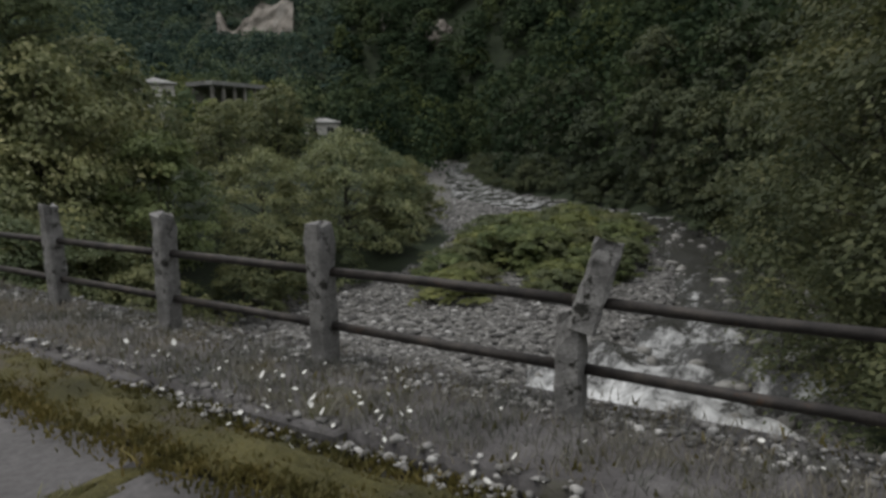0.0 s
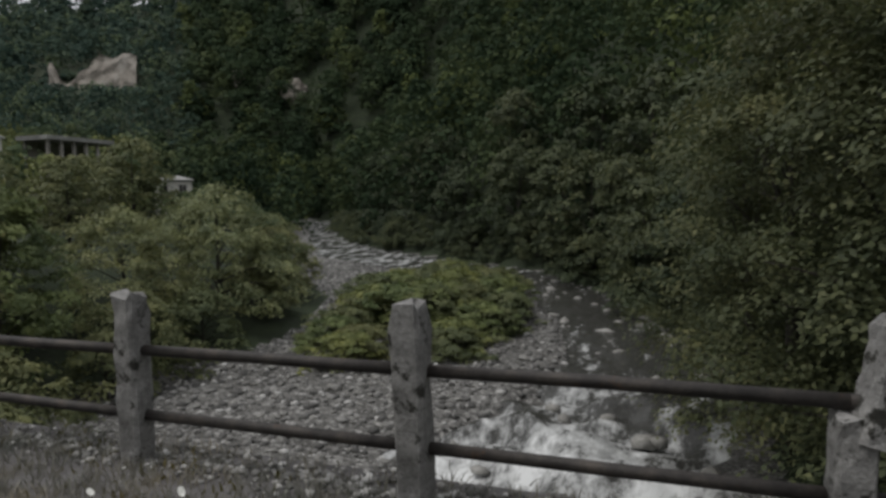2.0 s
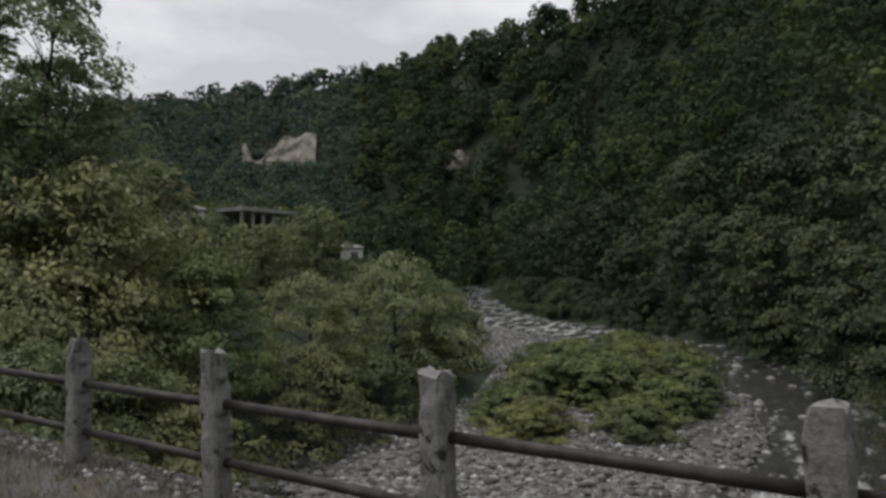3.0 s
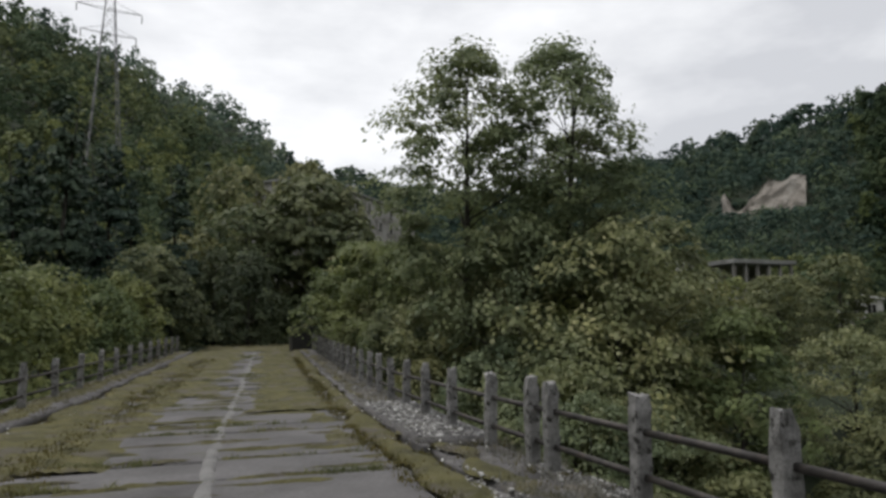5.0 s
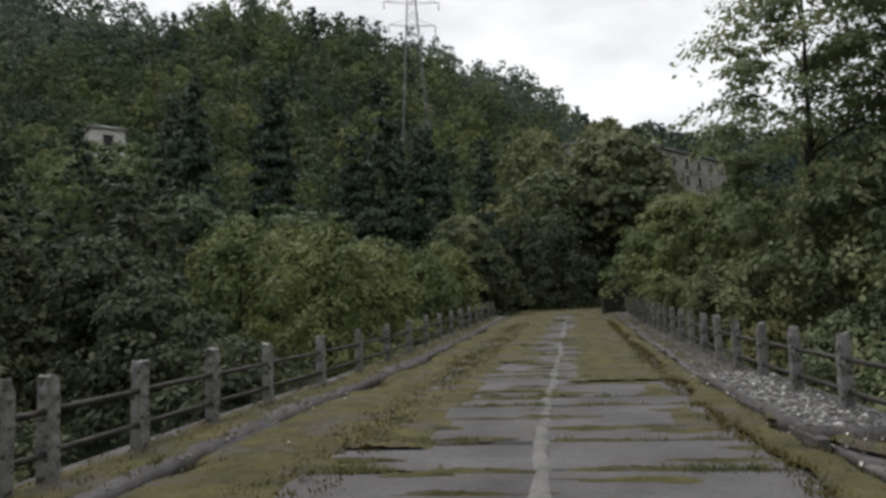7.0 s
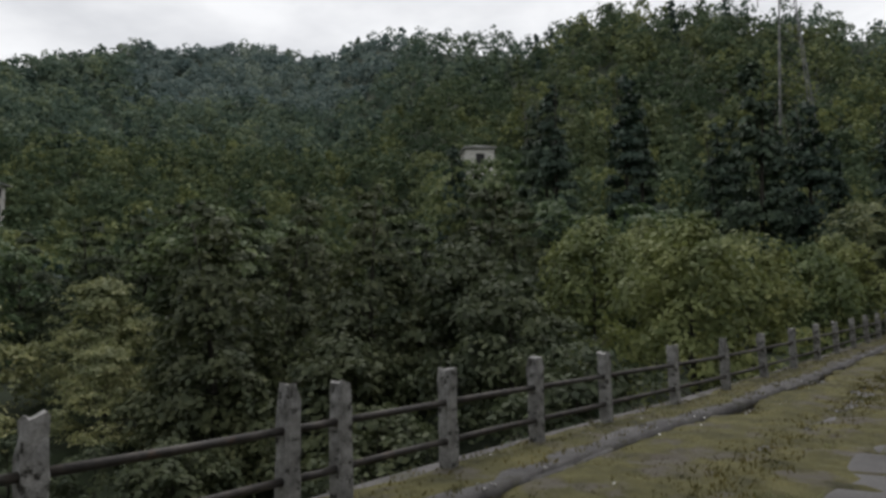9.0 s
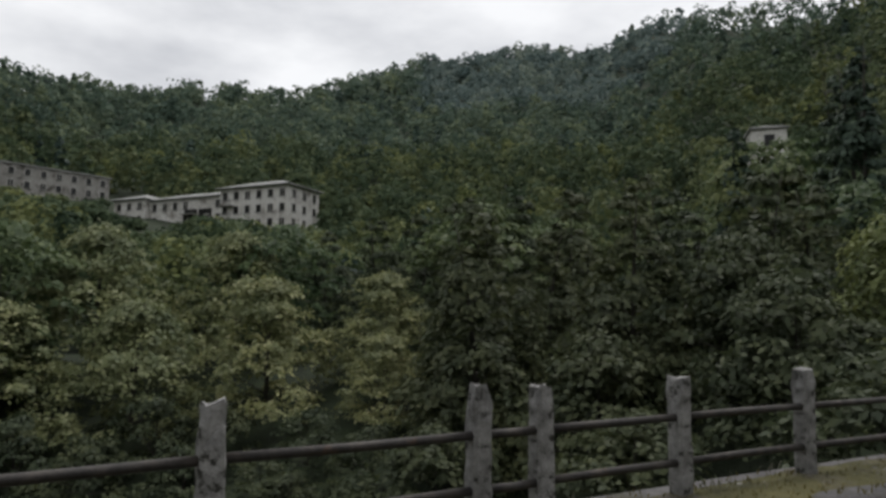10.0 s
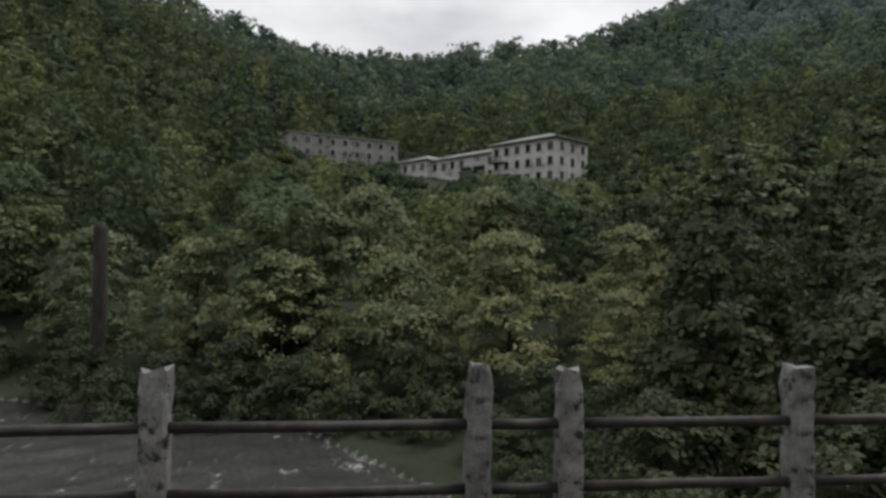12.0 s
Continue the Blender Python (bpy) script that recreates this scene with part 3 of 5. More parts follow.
def south_edge():
    """Bushes standing along the southern edge of the upper river."""
    rng = random.Random(3)
    rows = []
    for (ax, ay, aw), (bx, by, bw) in zip(RIVER[10:], RIVER[11:-1]):
        n = max(1, int(math.hypot(bx - ax, by - ay) / 3.4))
        for k in range(n):
            t = (k + rng.random()) / n
            L = math.hypot(bx - ax, by - ay)
            o = aw + t * (bw - aw) + rng.uniform(1.3, 2.6)
            rows.append((ax + t * (bx - ax) + o * (by - ay) / L, ay + t * (by - ay) - o * (bx - ax) / L, rng.uniform(0.8, 1.3), rng.uniform(0.9, 1.4)))
    return rows


def build_trees():
    # south bank: heavy dark crowns leaning over the water
    t = make_tree("broadleaf_tree", "tall broadleaf tree with layered yellow-green boughs on the steep river bank", 11, 11, 3.7, "round", F_BANK, 140, 115, 0.175, 0.06, 0.2, 0.8, flat=0.7)
    # The last two, mostly out of view, are added to shade the water.
    put_all(t, [(22.0, 0.5, 1.15, 1), (28, 1.3, 1.0, 1.1), (17.6, -1.4, 1.15, 1.1), (34.5, 1.0, 0.85, 1.05), (27, -5.5, 1.1, 1.15), (17, -6, 1.0, 1.2), (33, -4, 1.05, 1.15), (38, 0, 0.9, 1.1), (14.2, -1.6, 1.0, 1.0), (12.5, -5, 1.05, 1.1)], "south bank trees")
    t = make_tree("broadleaf_tree", "dark green broadleaf tree on the wooded river bank", 12, 10, 3.4, "round", F_DARK, 90, 36, 0.46, 0.05, 0.18, 0.8)
    put_all(t, [(41, 3.6, 0.8, 1), (46, 6.5, 0.85, 1), (52, 8, 0.95, 1), (43, 0, 1.0, 1.1), (50, 3, 1.1, 1.1), (58, 12, 0.95, 1.1), (65, 16, 1.0, 1.1), (71, 22, 1.0, 1.1), (76, 30, 0.9, 1.1), (60, 7, 1.2, 1.1), (70, 13, 1.2, 1.1),
                (80, 24, 1.2, 1.1), (86, 36, 1.1, 1.1), (94, 44, 1.1, 1.1), (106, 55, 1.0, 1.1), (118, 64, 1.0, 1.1), (14, -9, 1.2, 1.2), (23, -11, 1.2, 1.2), (38, -7, 1.2, 1.2)], "south bank trees")
    # north bank above the gravel bar
    t = make_tree("young_tree", "bright yellow-green young tree at the edge of the gravel bar", 21, 7.5, 2.3, "round", F_YELLOW, 90, 60, 0.26, 0.04, 0.1, 0.6)
    put_all(t, [(17.2, 26.3, 1.0, 1.05), (11.0, 27.5, 0.8, 1), (13.5, 31, 0.95, 1), (21, 30.5, 0.8, 1), (6.3, 45, 1.2, 1), (6.2, 51, 1.2, 1.05), (7.6, 40, 1.0, 1.05)], "north bank trees")
    t = make_tree("speckled_tree", "spreading tree with pale-tipped leaf clusters above the gravel bar", 22, 6.6, 4.0, "bush", F_PALE, 120, 66, 0.24, 0.03, 0.14, 0.62)
    put_all(t, [(31, 28, 1.05, 1.0), (26, 29.5, 0.85, 1.0), (37.5, 31.5, 0.85, 1), (10.2, 24.2, 0.72, 1.15), (9.2, 29.5, 0.85, 1.1), (13.5, 25.5, 0.75, 1.0), (8.2, 35.5, 0.85, 1.05), (9.4, 42, 0.9, 1.1), (12.5, 37, 0.95, 1.1), (11.2, 27.2, 0.9, 1.15), (14.5, 29.5, 1.25, 1.25), (8.4, 26.2, 0.72, 1.1), (11.5, 32.2, 1.15, 1.3), (8.4, 48.5, 0.95, 1.2), (16.8, 32.4, 1.0, 1.2)], "north bank trees")
    t = make_tree("bush", "dense olive-green bush on the river bank", 23, 3.6, 2.4, "bush", F_OLIVE, 65, 46, 0.26, 0.0, 0.07, 0.55, "bush")
    put_all(t, [(22.5, 25.2, 1.0, 1), (26.5, 25.3, 0.9, 0.9), (34, 27.5, 1.0, 0.9), (40, 30.5, 1.1, 1), (45, 34.5, 1.2, 1), (50, 38, 1.2, 1), (56, 42, 1.3, 1), (19.5, 23.8, 0.8, 0.9), (14, 22.3, 0.9, 1), (10, 21, 0.9, 1.05), (7.6, 22.0, 0.9, 1.25),
                (6.6, 26.8, 0.9, 1.35), (6.6, 31.6, 0.9, 1.4), (6.4, 38, 0.9, 1.35), (6.4, 44, 1.0, 1.3), (6.6, 50, 1.0, 1.3), (7.6, 18.5, 0.85, 1.1), (12, 19.6, 0.8, 0.9), (64, 50, 1.3, 1), (74, 58, 1.4, 1)], "bank bushes")
    t = make_tree("broadleaf_tree", "olive-green broadleaf tree in the valley wood", 24, 9.5, 3.2, "round", F_OLIVE, 95, 36, 0.44, 0.06, 0.16, 0.75)
    put_all(t, [(22, 38, 1.0, 1), (31, 39, 0.85, 1), (39, 42, 0.85, 1), (48, 46, 0.85, 1), (57, 52, 0.85, 1), (27, 49, 1.1, 1.05), (38, 55, 1.1, 1), (50, 60, 1.1, 1), (18, 46, 1.1, 1.0), (66, 60, 1.0, 1), (9.6, 55.5, 1.0, 1.05), (14, 52, 1.0, 1),
                (22, 60, 1.2, 1.1), (33, 68, 1.2, 1.1), (45, 72, 1.2, 1.1), (60, 72, 1.1, 1), (78, 72, 1.0, 1), (16, 64, 1.2, 1), (8, 64, 1.1, 1.0), (90, 82, 1.0, 1), (74, 82, 1.1, 1), (5.5, 84, 2.2, 1.0), (9.8, 86, 2.15, 1.05), (12.6, 90, 1.9, 1.0), (1.5, 82, 1.7, 1.0), (-4, 80, 1.35, 1.0), (-8, 62, 1.0, 1.0), (13.5, 76, 1.35, 1.0), (0.6, 97, 1.85, 1.45), (5.6, 99, 1.9, 1.5)], "valley wood trees")
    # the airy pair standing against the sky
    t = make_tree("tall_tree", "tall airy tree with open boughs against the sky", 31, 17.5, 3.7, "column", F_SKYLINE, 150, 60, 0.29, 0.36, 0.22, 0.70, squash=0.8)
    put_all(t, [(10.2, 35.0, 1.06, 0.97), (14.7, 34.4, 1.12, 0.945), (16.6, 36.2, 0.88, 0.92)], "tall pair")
    # left of the bridge, near its far half
    t = make_tree("bush", "light green roadside bush crowding the railing", 41, 5.2, 2.6, "bush", F_YELLOW, 80, 50, 0.27, 0.0, 0.09, 0.6, "bush")
    put_all(t, [(-8.2, 31.5, 1.0, 1.15), (-8.4, 38, 1.0, 1.15), (-7.9, 45, 1.05, 1.1), (-12.5, 35, 1.1, 1.2), (-8.2, 52, 1.1, 1.15), (-13.5, 44, 1.2, 1.25)], "railing bushes")
    # The dark leaf colour stands in for deep shade beside the bridge.
    t = make_tree("bush", "dark green roadside bush, shade below the bridge in its colour", 42, 4.2, 2.5, "bush", F_DARK, 75, 46, 0.28, 0.0, 0.08, 0.58, "bush")
    put_all(t, [(-8.6, 25, 1.0, 1.05), (-12.6, 29, 1.1, 1.1), (-16.5, 32, 1.2, 1.2), (-9.5, 20.8, 0.85, 0.85), (-13.5, 23.5, 1.0, 0.9), (-18, 26.5, 1.1, 1.0), (-10.5, 17.6, 0.8, 0.7), (-15.2, 19.6, 0.9, 0.8), (-20, 21.5, 1.0, 0.9), (-4.2, 62, 1.2, 1.3), (1.5, 68, 1.3, 1.5), (6.5, 70, 1.3, 1.5), (-1.5, 72, 1.3, 1.6)], "bank bushes")
    # across the water on the downstream side
    t = make_tree("speckled_tree", "broad tree with pale leaf tips rising from the downstream bank", 51, 7.0, 3.6, "bush", F_PALE, 125, 48, 0.33, 0.02, 0.13, 0.66)
    put_all(t, [(-36.5, 20.5, 1.0, 1.0), (-40, 14.5, 1.0, 1.0), (-43, 8, 1.05, 1.0), (-36, 27, 0.8, 1.0), (-47, 2, 1.1, 1.0), (-48, 13, 1.2, 1.1), (-30.5, 24.5, 0.62, 0.9), (-46, 21, 1.1, 1.1), (-52, -6, 1.1, 1.0)], "downstream bank trees")
    t = make_tree("pointed_tree", "dark pointed broadleaf tree on the downstream bank", 52, 11.5, 3.4, "cone", F_DARK, 140, 44, 0.38, 0.02, 0.17, 0.80, squash=1.0, droop=0.05)
    put_all(t, [(-38, 34, 1.05, 1.0), (-44, 30, 0.95, 1.0), (-33, 38, 1.0, 1.05), (-41, 40, 1.15, 1.0), (-28, 41, 1.0, 1.0), (-49, 36, 1.05, 1.05), (-35, 46, 1.15, 1.1), (-25, 48, 1.05, 1.1), (-54, 30, 1.0, 1.0), (-29, 33, 0.8, 0.9), (-24, 38, 0.85, 0.95),
                (-20, 42, 0.9, 1.0), (-44, 48, 1.2, 1.1), (-54, 42, 1.2, 1.1), (-32, 55, 1.2, 1.1), (-23, 25, 0.95, 1.0), (-19.5, 29.5, 0.85, 1.0), (-17.5, 34.5, 0.85, 1.0), (-27, 27.5, 0.9, 1.0)], "downstream bank trees")
    t = make_tree("broadleaf_tree", "mid-green broadleaf tree on the far bank", 53, 11, 4.2, "round", F_MID, 95, 28, 0.60, 0.04, 0.18, 0.8)
    rng = np.random.default_rng(5)
    rows = []
    tries = 0
    while len(rows) < 46 and tries < 3000:
        tries += 1
        a, d = radians(rng.uniform(-119, -9)), rng.uniform(44, 92)
        x, y = d * math.sin(a), 11 + d * math.cos(a)
        rd = river_at(np.array([x]), np.array([y]))[0][0]
        if rd < 4 or abs(x + 0.6) < 8 or any(math.hypot(x - q[0], y - q[1]) < 6.5 for q in rows):
            continue
        s = rng.uniform(0.8, 1.15)
        gz = float(ground_z(np.array([x]), np.array([y]))[0])
        s = min(s, float(open_height(np.array([x]), np.array([y]), gz, np.array([12.0]))[0]) / 10.5)
        if s > 0.3:
            rows.append((x, y, s, rng.uniform(0.9, 1.05)))
    for bearing in (-35.6, -33.6, -31.8):
        x, y = -0.4 + 80 * math.sin(radians(bearing)), 10.1 + 80 * math.cos(radians(bearing))
        rows.append((x, y, (20.6 - float(ground_z(np.array([x]), np.array([y]))[0])) / 10.8 * 0.8, 1.25))
    put_all(t, rows, "far bank trees")
    t = make_tree("bush", "low dark green bush at the water's edge", 54, 2.8, 2.2, "bush", F_DARK, 45, 40, 0.27, 0.0, 0.06, 0.5, "bush")
    put_all(t, [(-33, 17.5, 1, 1), (-37.5, 9.5, 1.1, 1), (-40, 2.5, 1.1, 1), (-44, -4, 1.2, 1), (-29.5, 20.5, 0.9, 1), (-25, 21.5, 0.9, 1.1), (-24, 25.5, 1, 1.1), (-28, 28.5, 1.1, 1.1), (-22, 30.5, 1.1, 1.1), (-48, -12, 1.3, 1), (-31.5, 15.8, 0.8, 0.9), (-33.8, 12.2, 0.9, 1), (-36, 5.5, 1, 1), (-38, 0, 1.1, 1), (-41.5, -3, 1.1, 1), (-28.3, 18.2, 0.7, 0.9), (-35, 15, 1.1, 1.1), (-39, 6, 1.2, 1.1), (-26.5, 18.8, 0.7, 0.8), (-22.5, 18.6, 0.7, 0.8), (-18.5, 18.3, 0.7, 0.8)] + south_edge(), "bank bushes")
    # conifers on the slope ahead
    t = make_tree("spruce", "dark narrow spruce standing above the broadleaf wood", 61, 22, 2.9, "cone", F_CONIFER, 170, 44, 0.50, 0.05, 0.25, 0.95, flat=0.1, squash=0.3, droop=0.45)
    put_all(t, [(-13.2, 66, 1.05, 1.1), (-9.6, 68.5, 0.9, 1.1), (-7.2, 71, 0.8, 1.1), (-22, 63, 1.05, 1.12), (-27.5, 60, 1.0, 1.15), (-17, 70, 0.9, 1.1), (-31, 66, 1.1, 1.1), (-24.5, 71, 1.1, 1.1), (-36, 72, 1.1, 1.1), (-40, 63, 1.0, 1.0), (-14.6, 92, 1.1, 1.05), (-17.8, 95, 1.15, 1.05), (-12.0, 96, 0.95, 1.05), (-21, 90, 1.1, 1.0)], "spruces")


build_trees()


def build_island():
    rng = np.random.default_rng(71)
    for k, mat in enumerate((F_OLIVE, F_YELLOW)):
        t = make_tree("bush", "rounded olive-green shrub of the thicket on the river island" if k == 0 else "rounded yellow-green shrub of the thicket on the river island", 72 + k, 2.6, 2.1, "bush", mat, 70, 44, 0.23, 0.0, 0.05, 0.42, "bush", squash=0.9, droop=0.0)
        rows = []
        for i in range(15):
            u, w = (i % 8) / 7.0 * 2 - 1 + rng.uniform(-0.1, 0.1), ((i // 8) * 2 - 1) * 0.45 + rng.uniform(-0.25, 0.25) + 0.2 * k
            x = 42.8 + u * 12.8 - w * 3.2
            y = 19.6 + u * 3.6 + w * 7.0 * (1 - 0.45 * u * u)
            rows.append((x, y, 1.2 - 0.30 * u * u + rng.uniform(-0.08, 0.08), 0.62))
        for i in range(6):
            u, w = rng.uniform(-0.6, 0.6), rng.uniform(-0.35, 0.35)
            rows.append((42.8 + u * 12.5, 19.6 + u * 3.6 + w * 6, 1.25, 0.78))
        put_all(t, rows, "island shrubs")


build_island()


def build_woods():
    """The wooded slopes: crowns of many leaf clumps, too many to count."""
    rng = np.random.default_rng(81)
    near = []
    r = 62.0
    while r < 700:
        step = 8.0 + r * 0.014
        n = int(2 * math.pi * r / step)
        for k in range(n):
            a = -180 + 360 * (k + rng.uniform(0, 1)) / n
            if a < -126 or a > 112:
                continue
            rr = r + rng.uniform(-0.5, 0.5) * step
            if rr > float(table(REACH, a)) * 1.06 or rr < min(float(table(FLOOR, a)) * (1.0 if a > 58 else 1.25), 92.0):
                continue
            x, y = CX + rr * math.sin(radians(a)), CY + rr * math.cos(radians(a))
            if -10 < a < 50 and rr < 85 or abs(x + 0.6) < 7 and y < 75:
                continue
            near.append((x, y, rr, a))
            if a > 46 or rr > 120:
                ax, ay = x + rng.uniform(-0.5, 0.5) * step, y + rng.uniform(-0.5, 0.5) * step
                near.append((ax, ay, math.hypot(ax - CX, ay - CY), a))
        r += step * 0.9
    p = np.array(near)
    z = ground_z(p[:, 0], p[:, 1])
    d, side, zw = river_at(p[:, 0], p[:, 1])
    keep = d > 2.5
    # the quarry face, the buildings and the clear view in front of them
    for bx, by, br in CLEAR:
        keep &= np.hypot(p[:, 0] - bx, p[:, 1] - by) > br
    p, z = p[keep], z[keep]
    kind = rng.uniform(0, 1, len(p)) + 0.25 * wob(p[:, 0], p[:, 1], 40)
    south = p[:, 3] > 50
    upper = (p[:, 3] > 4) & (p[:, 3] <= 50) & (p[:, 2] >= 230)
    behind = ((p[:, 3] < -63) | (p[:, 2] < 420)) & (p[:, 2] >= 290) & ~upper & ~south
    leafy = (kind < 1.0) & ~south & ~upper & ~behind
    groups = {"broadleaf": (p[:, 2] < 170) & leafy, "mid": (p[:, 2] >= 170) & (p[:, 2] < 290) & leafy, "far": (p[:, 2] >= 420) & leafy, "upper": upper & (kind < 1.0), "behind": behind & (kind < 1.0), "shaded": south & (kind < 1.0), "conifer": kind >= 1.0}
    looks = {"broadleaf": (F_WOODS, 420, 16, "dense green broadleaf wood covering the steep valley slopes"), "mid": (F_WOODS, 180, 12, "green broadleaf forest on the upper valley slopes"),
             "far": (F_WOODS_HAZE, 90, 9, "distant forest on the mountain ridges, blue haze in its colour"), "upper": (F_WOODS_VALLEY, 100, 9, "dark green forest round the quarry on the far slope"),
             "behind": (F_WOODS_HILL, 100, 9, "green forest on the upper hill slopes, haze in its colour"),
             "shaded": (F_WOODS_SHADE, 330, 15, "dark dense forest above the river, slope shade in its colour"), "conifer": (F_WOODS_CONIFER, 170, 15, "scattered dark conifers among the hillside forest")}
    for name, sel in groups.items():
        mat, K, B, label = looks[name]
        q, zz = p[sel], z[sel]
        n = len(q)
        cone = name == "conifer"
        h = rng.uniform(6.5, 16.5, n) * (1.2 if cone or name == "shaded" else 1.0)
        w = rng.uniform(2.6, 4.5, n) * np.where(q[:, 2] > 230, 1.3, 1.0) * (0.55 if cone else 1.0) * (1 + q[:, 2] / 900)
        h = open_height(q[:, 0], q[:, 1], zz, h)
        w = np.where(h < 5, w * np.clip(h / 5, 0.6, 1), w)
        ok = h > 1.5
        q, zz, h, w = q[ok], zz[ok], h[ok], w[ok]
        n = len(q)
        # boughs first, then leaves over the top of every bough
        bt = (np.arange(B)[None] + rng.uniform(0, 1, (n, B))) / B
        ba = np.arange(B)[None] * 2.4 + rng.uniform(0, 6.28, (n, 1)) + rng.normal(size=(n, B)) * 0.4
        pointed = rng.uniform(0, 1, (n, 1)) < 0.35
        prof = np.sqrt(np.clip(1 - (2 * bt - 0.7) ** 2 / 1.75, 0, 1))
        prof = np.where(pointed | cone, (1 - bt) ** 0.75 + 0.04, prof)
        br = w[:, None] * prof * rng.uniform(0.45, 0.85, (n, B))
        centre = np.stack([q[:, 0, None] + br * np.cos(ba), q[:, 1, None] + br * np.sin(ba), zz[:, None] + h[:, None] * (0.12 + 0.80 * bt)], -1)
        size_b = w[:, None] * (0.30 + 0.22 * prof) * rng.uniform(0.8, 1.25, (n, B))
        pick = rng.integers(0, B, (n, K))
        row = np.arange(n)[:, None]
        d3 = rng.normal(size=(n, K, 3))
        d3[..., 2] = np.abs(d3[..., 2]) - 0.35
        d3[..., 0] += 0.5 * np.cos(ba[row, pick])
        d3[..., 1] += 0.5 * np.sin(ba[row, pick])
        d3 /= np.linalg.norm(d3, axis=2)[..., None]
        c = centre[row, pick] + d3 * (size_b[row, pick] * rng.uniform(0.75, 1.08, (n, K)))[..., None] * np.array([1, 1, 0.8])
        out = d3 + np.stack([0.25 * np.cos(ba[row, pick]), 0.25 * np.sin(ba[row, pick]), np.full((n, K), 0.25)], -1)
        size = np.repeat((0.22 + q[:, 2] * 0.0025)[:, None], K, 1)
        own = np.repeat(rng.uniform(0, 1, n), K * 4)
        c, out, size = c.reshape(-1, 3), out.reshape(-1, 3), size.ravel()
        m = len(c)
        nrm = out + rng.normal(size=(m, 3)) * 0.2
        nrm /= np.linalg.norm(nrm, axis=1)[:, None]
        tv = np.cross(nrm, rng.normal(size=(m, 3)))
        tv /= np.linalg.norm(tv, axis=1)[:, None]
        bv = np.cross(nrm, tv)
        s = (size * rng.uniform(0.7, 1.4, m))[:, None]
        v = np.stack([c - tv * s * 0.75, c + bv * s * 0.6 - nrm * s * 0.25, c + tv * s * 0.7 - nrm * s * 0.3, c - bv * s * 0.55 + tv * s * 0.2], 1).reshape(-1, 3)
        ob = raw("hillside_woods", v, np.arange(m * 4).reshape(m, 4), mat)
        ob.data.attributes.new("tree", "FLOAT", "POINT").data.foreach_set("value", own.astype(np.float32))
        tagged(ob, label, "woods", kind="stuff")


# places kept free of hillside trees: x, y, radius
OUTCROPS = [(230.0, 180.0, 2.4, 6.0), (228.5, 153.0, 4.6, 5.0)]
CLEAR = [(229, 179, 4), (225, 150, 5), (-156, 38, 12), (-145, 48, 11), (-168, 28, 11), (-190, -2, 12), (-194, 7, 12), (-198, 17, 12), (24, 134, 16), (16, 124, 10), (34, 145, 10), (104, 98, 5), (76, 91, 7), (66, 98, 5), (-55, 90, 3.5), (-20, 126, 4), (224, 252, 15), (223, 268, 12), (226, 236, 12)]
build_woods()


# ---------------------------------------------------------------- buildings
def window(parent, m, w, h, broken=False):
    """A flat panel with the unlit room painted near-black, with reveal, frame and sill, at the pose m (x along the
    wall, y outwards).
    """
    win = part("window", box_bm(-w / 2, w / 2, 0.006, 0.03, 0, h), M_UNLIT_INSIDE, parent)
    win.matrix_basis = m
    bm = bmesh.new()
    box(bm, -w / 2 - 0.12, -w / 2, 0.0, 0.10, -0.1, h + 0.1)
    box(bm, w / 2, w / 2 + 0.12, 0.0, 0.10, -0.1, h + 0.1)
    box(bm, -w / 2, w / 2, 0.0, 0.10, h, h + 0.12)
    if not broken:
        box(bm, -0.05, 0.05, 0.03, 0.07, 0, h)
    part("frame", bm, M_WALL, win)
    part("sill", box_bm(-w / 2 - 0.15, w / 2 + 0.15, 0.0, 0.22, -0.14, -0.03), M_ROOF, win)
    return win


def roof_bm(x0, x1, y0, y1, z, rise, over):
    """A hipped roof with eaves."""
    bm = bmesh.new()
    x0, x1, y0, y1 = x0 - over, x1 + over, y0 - over, y1 + over
    d = min(x1 - x0, y1 - y0) / 2
    base = [bm.verts.new(p) for p in ((x0, y0, z), (x1, y0, z), (x1, y1, z), (x0, y1, z))]
    low = [bm.verts.new(p) for p in ((x0, y0, z - 0.25), (x1, y0, z - 0.25), (x1, y1, z - 0.25), (x0, y1, z - 0.25))]
    if x1 - x0 > y1 - y0:
        r = [bm.verts.new((x0 + d, (y0 + y1) / 2, z + rise)), bm.verts.new((x1 - d, (y0 + y1) / 2, z + rise))]
        for f in ((base[0], base[1], r[1], r[0]), (base[1], base[2], r[1]), (base[2], base[3], r[0], r[1]), (base[3], base[0], r[0])):
            bm.faces.new(f)
    else:
        r = [bm.verts.new(((x0 + x1) / 2, y0 + d, z + rise)), bm.verts.new(((x0 + x1) / 2, y1 - d, z + rise))]
        for f in ((base[0], base[1], r[0]), (base[1], base[2], r[1], r[0]), (base[2], base[3], r[1]), (base[3], base[0], r[0], r[1])):
            bm.faces.new(f)
    for k in range(4):
        bm.faces.new((low[k], low[(k + 1) % 4], base[(k + 1) % 4], base[k]))
    bm.faces.new(list(reversed(low)))
    return bm


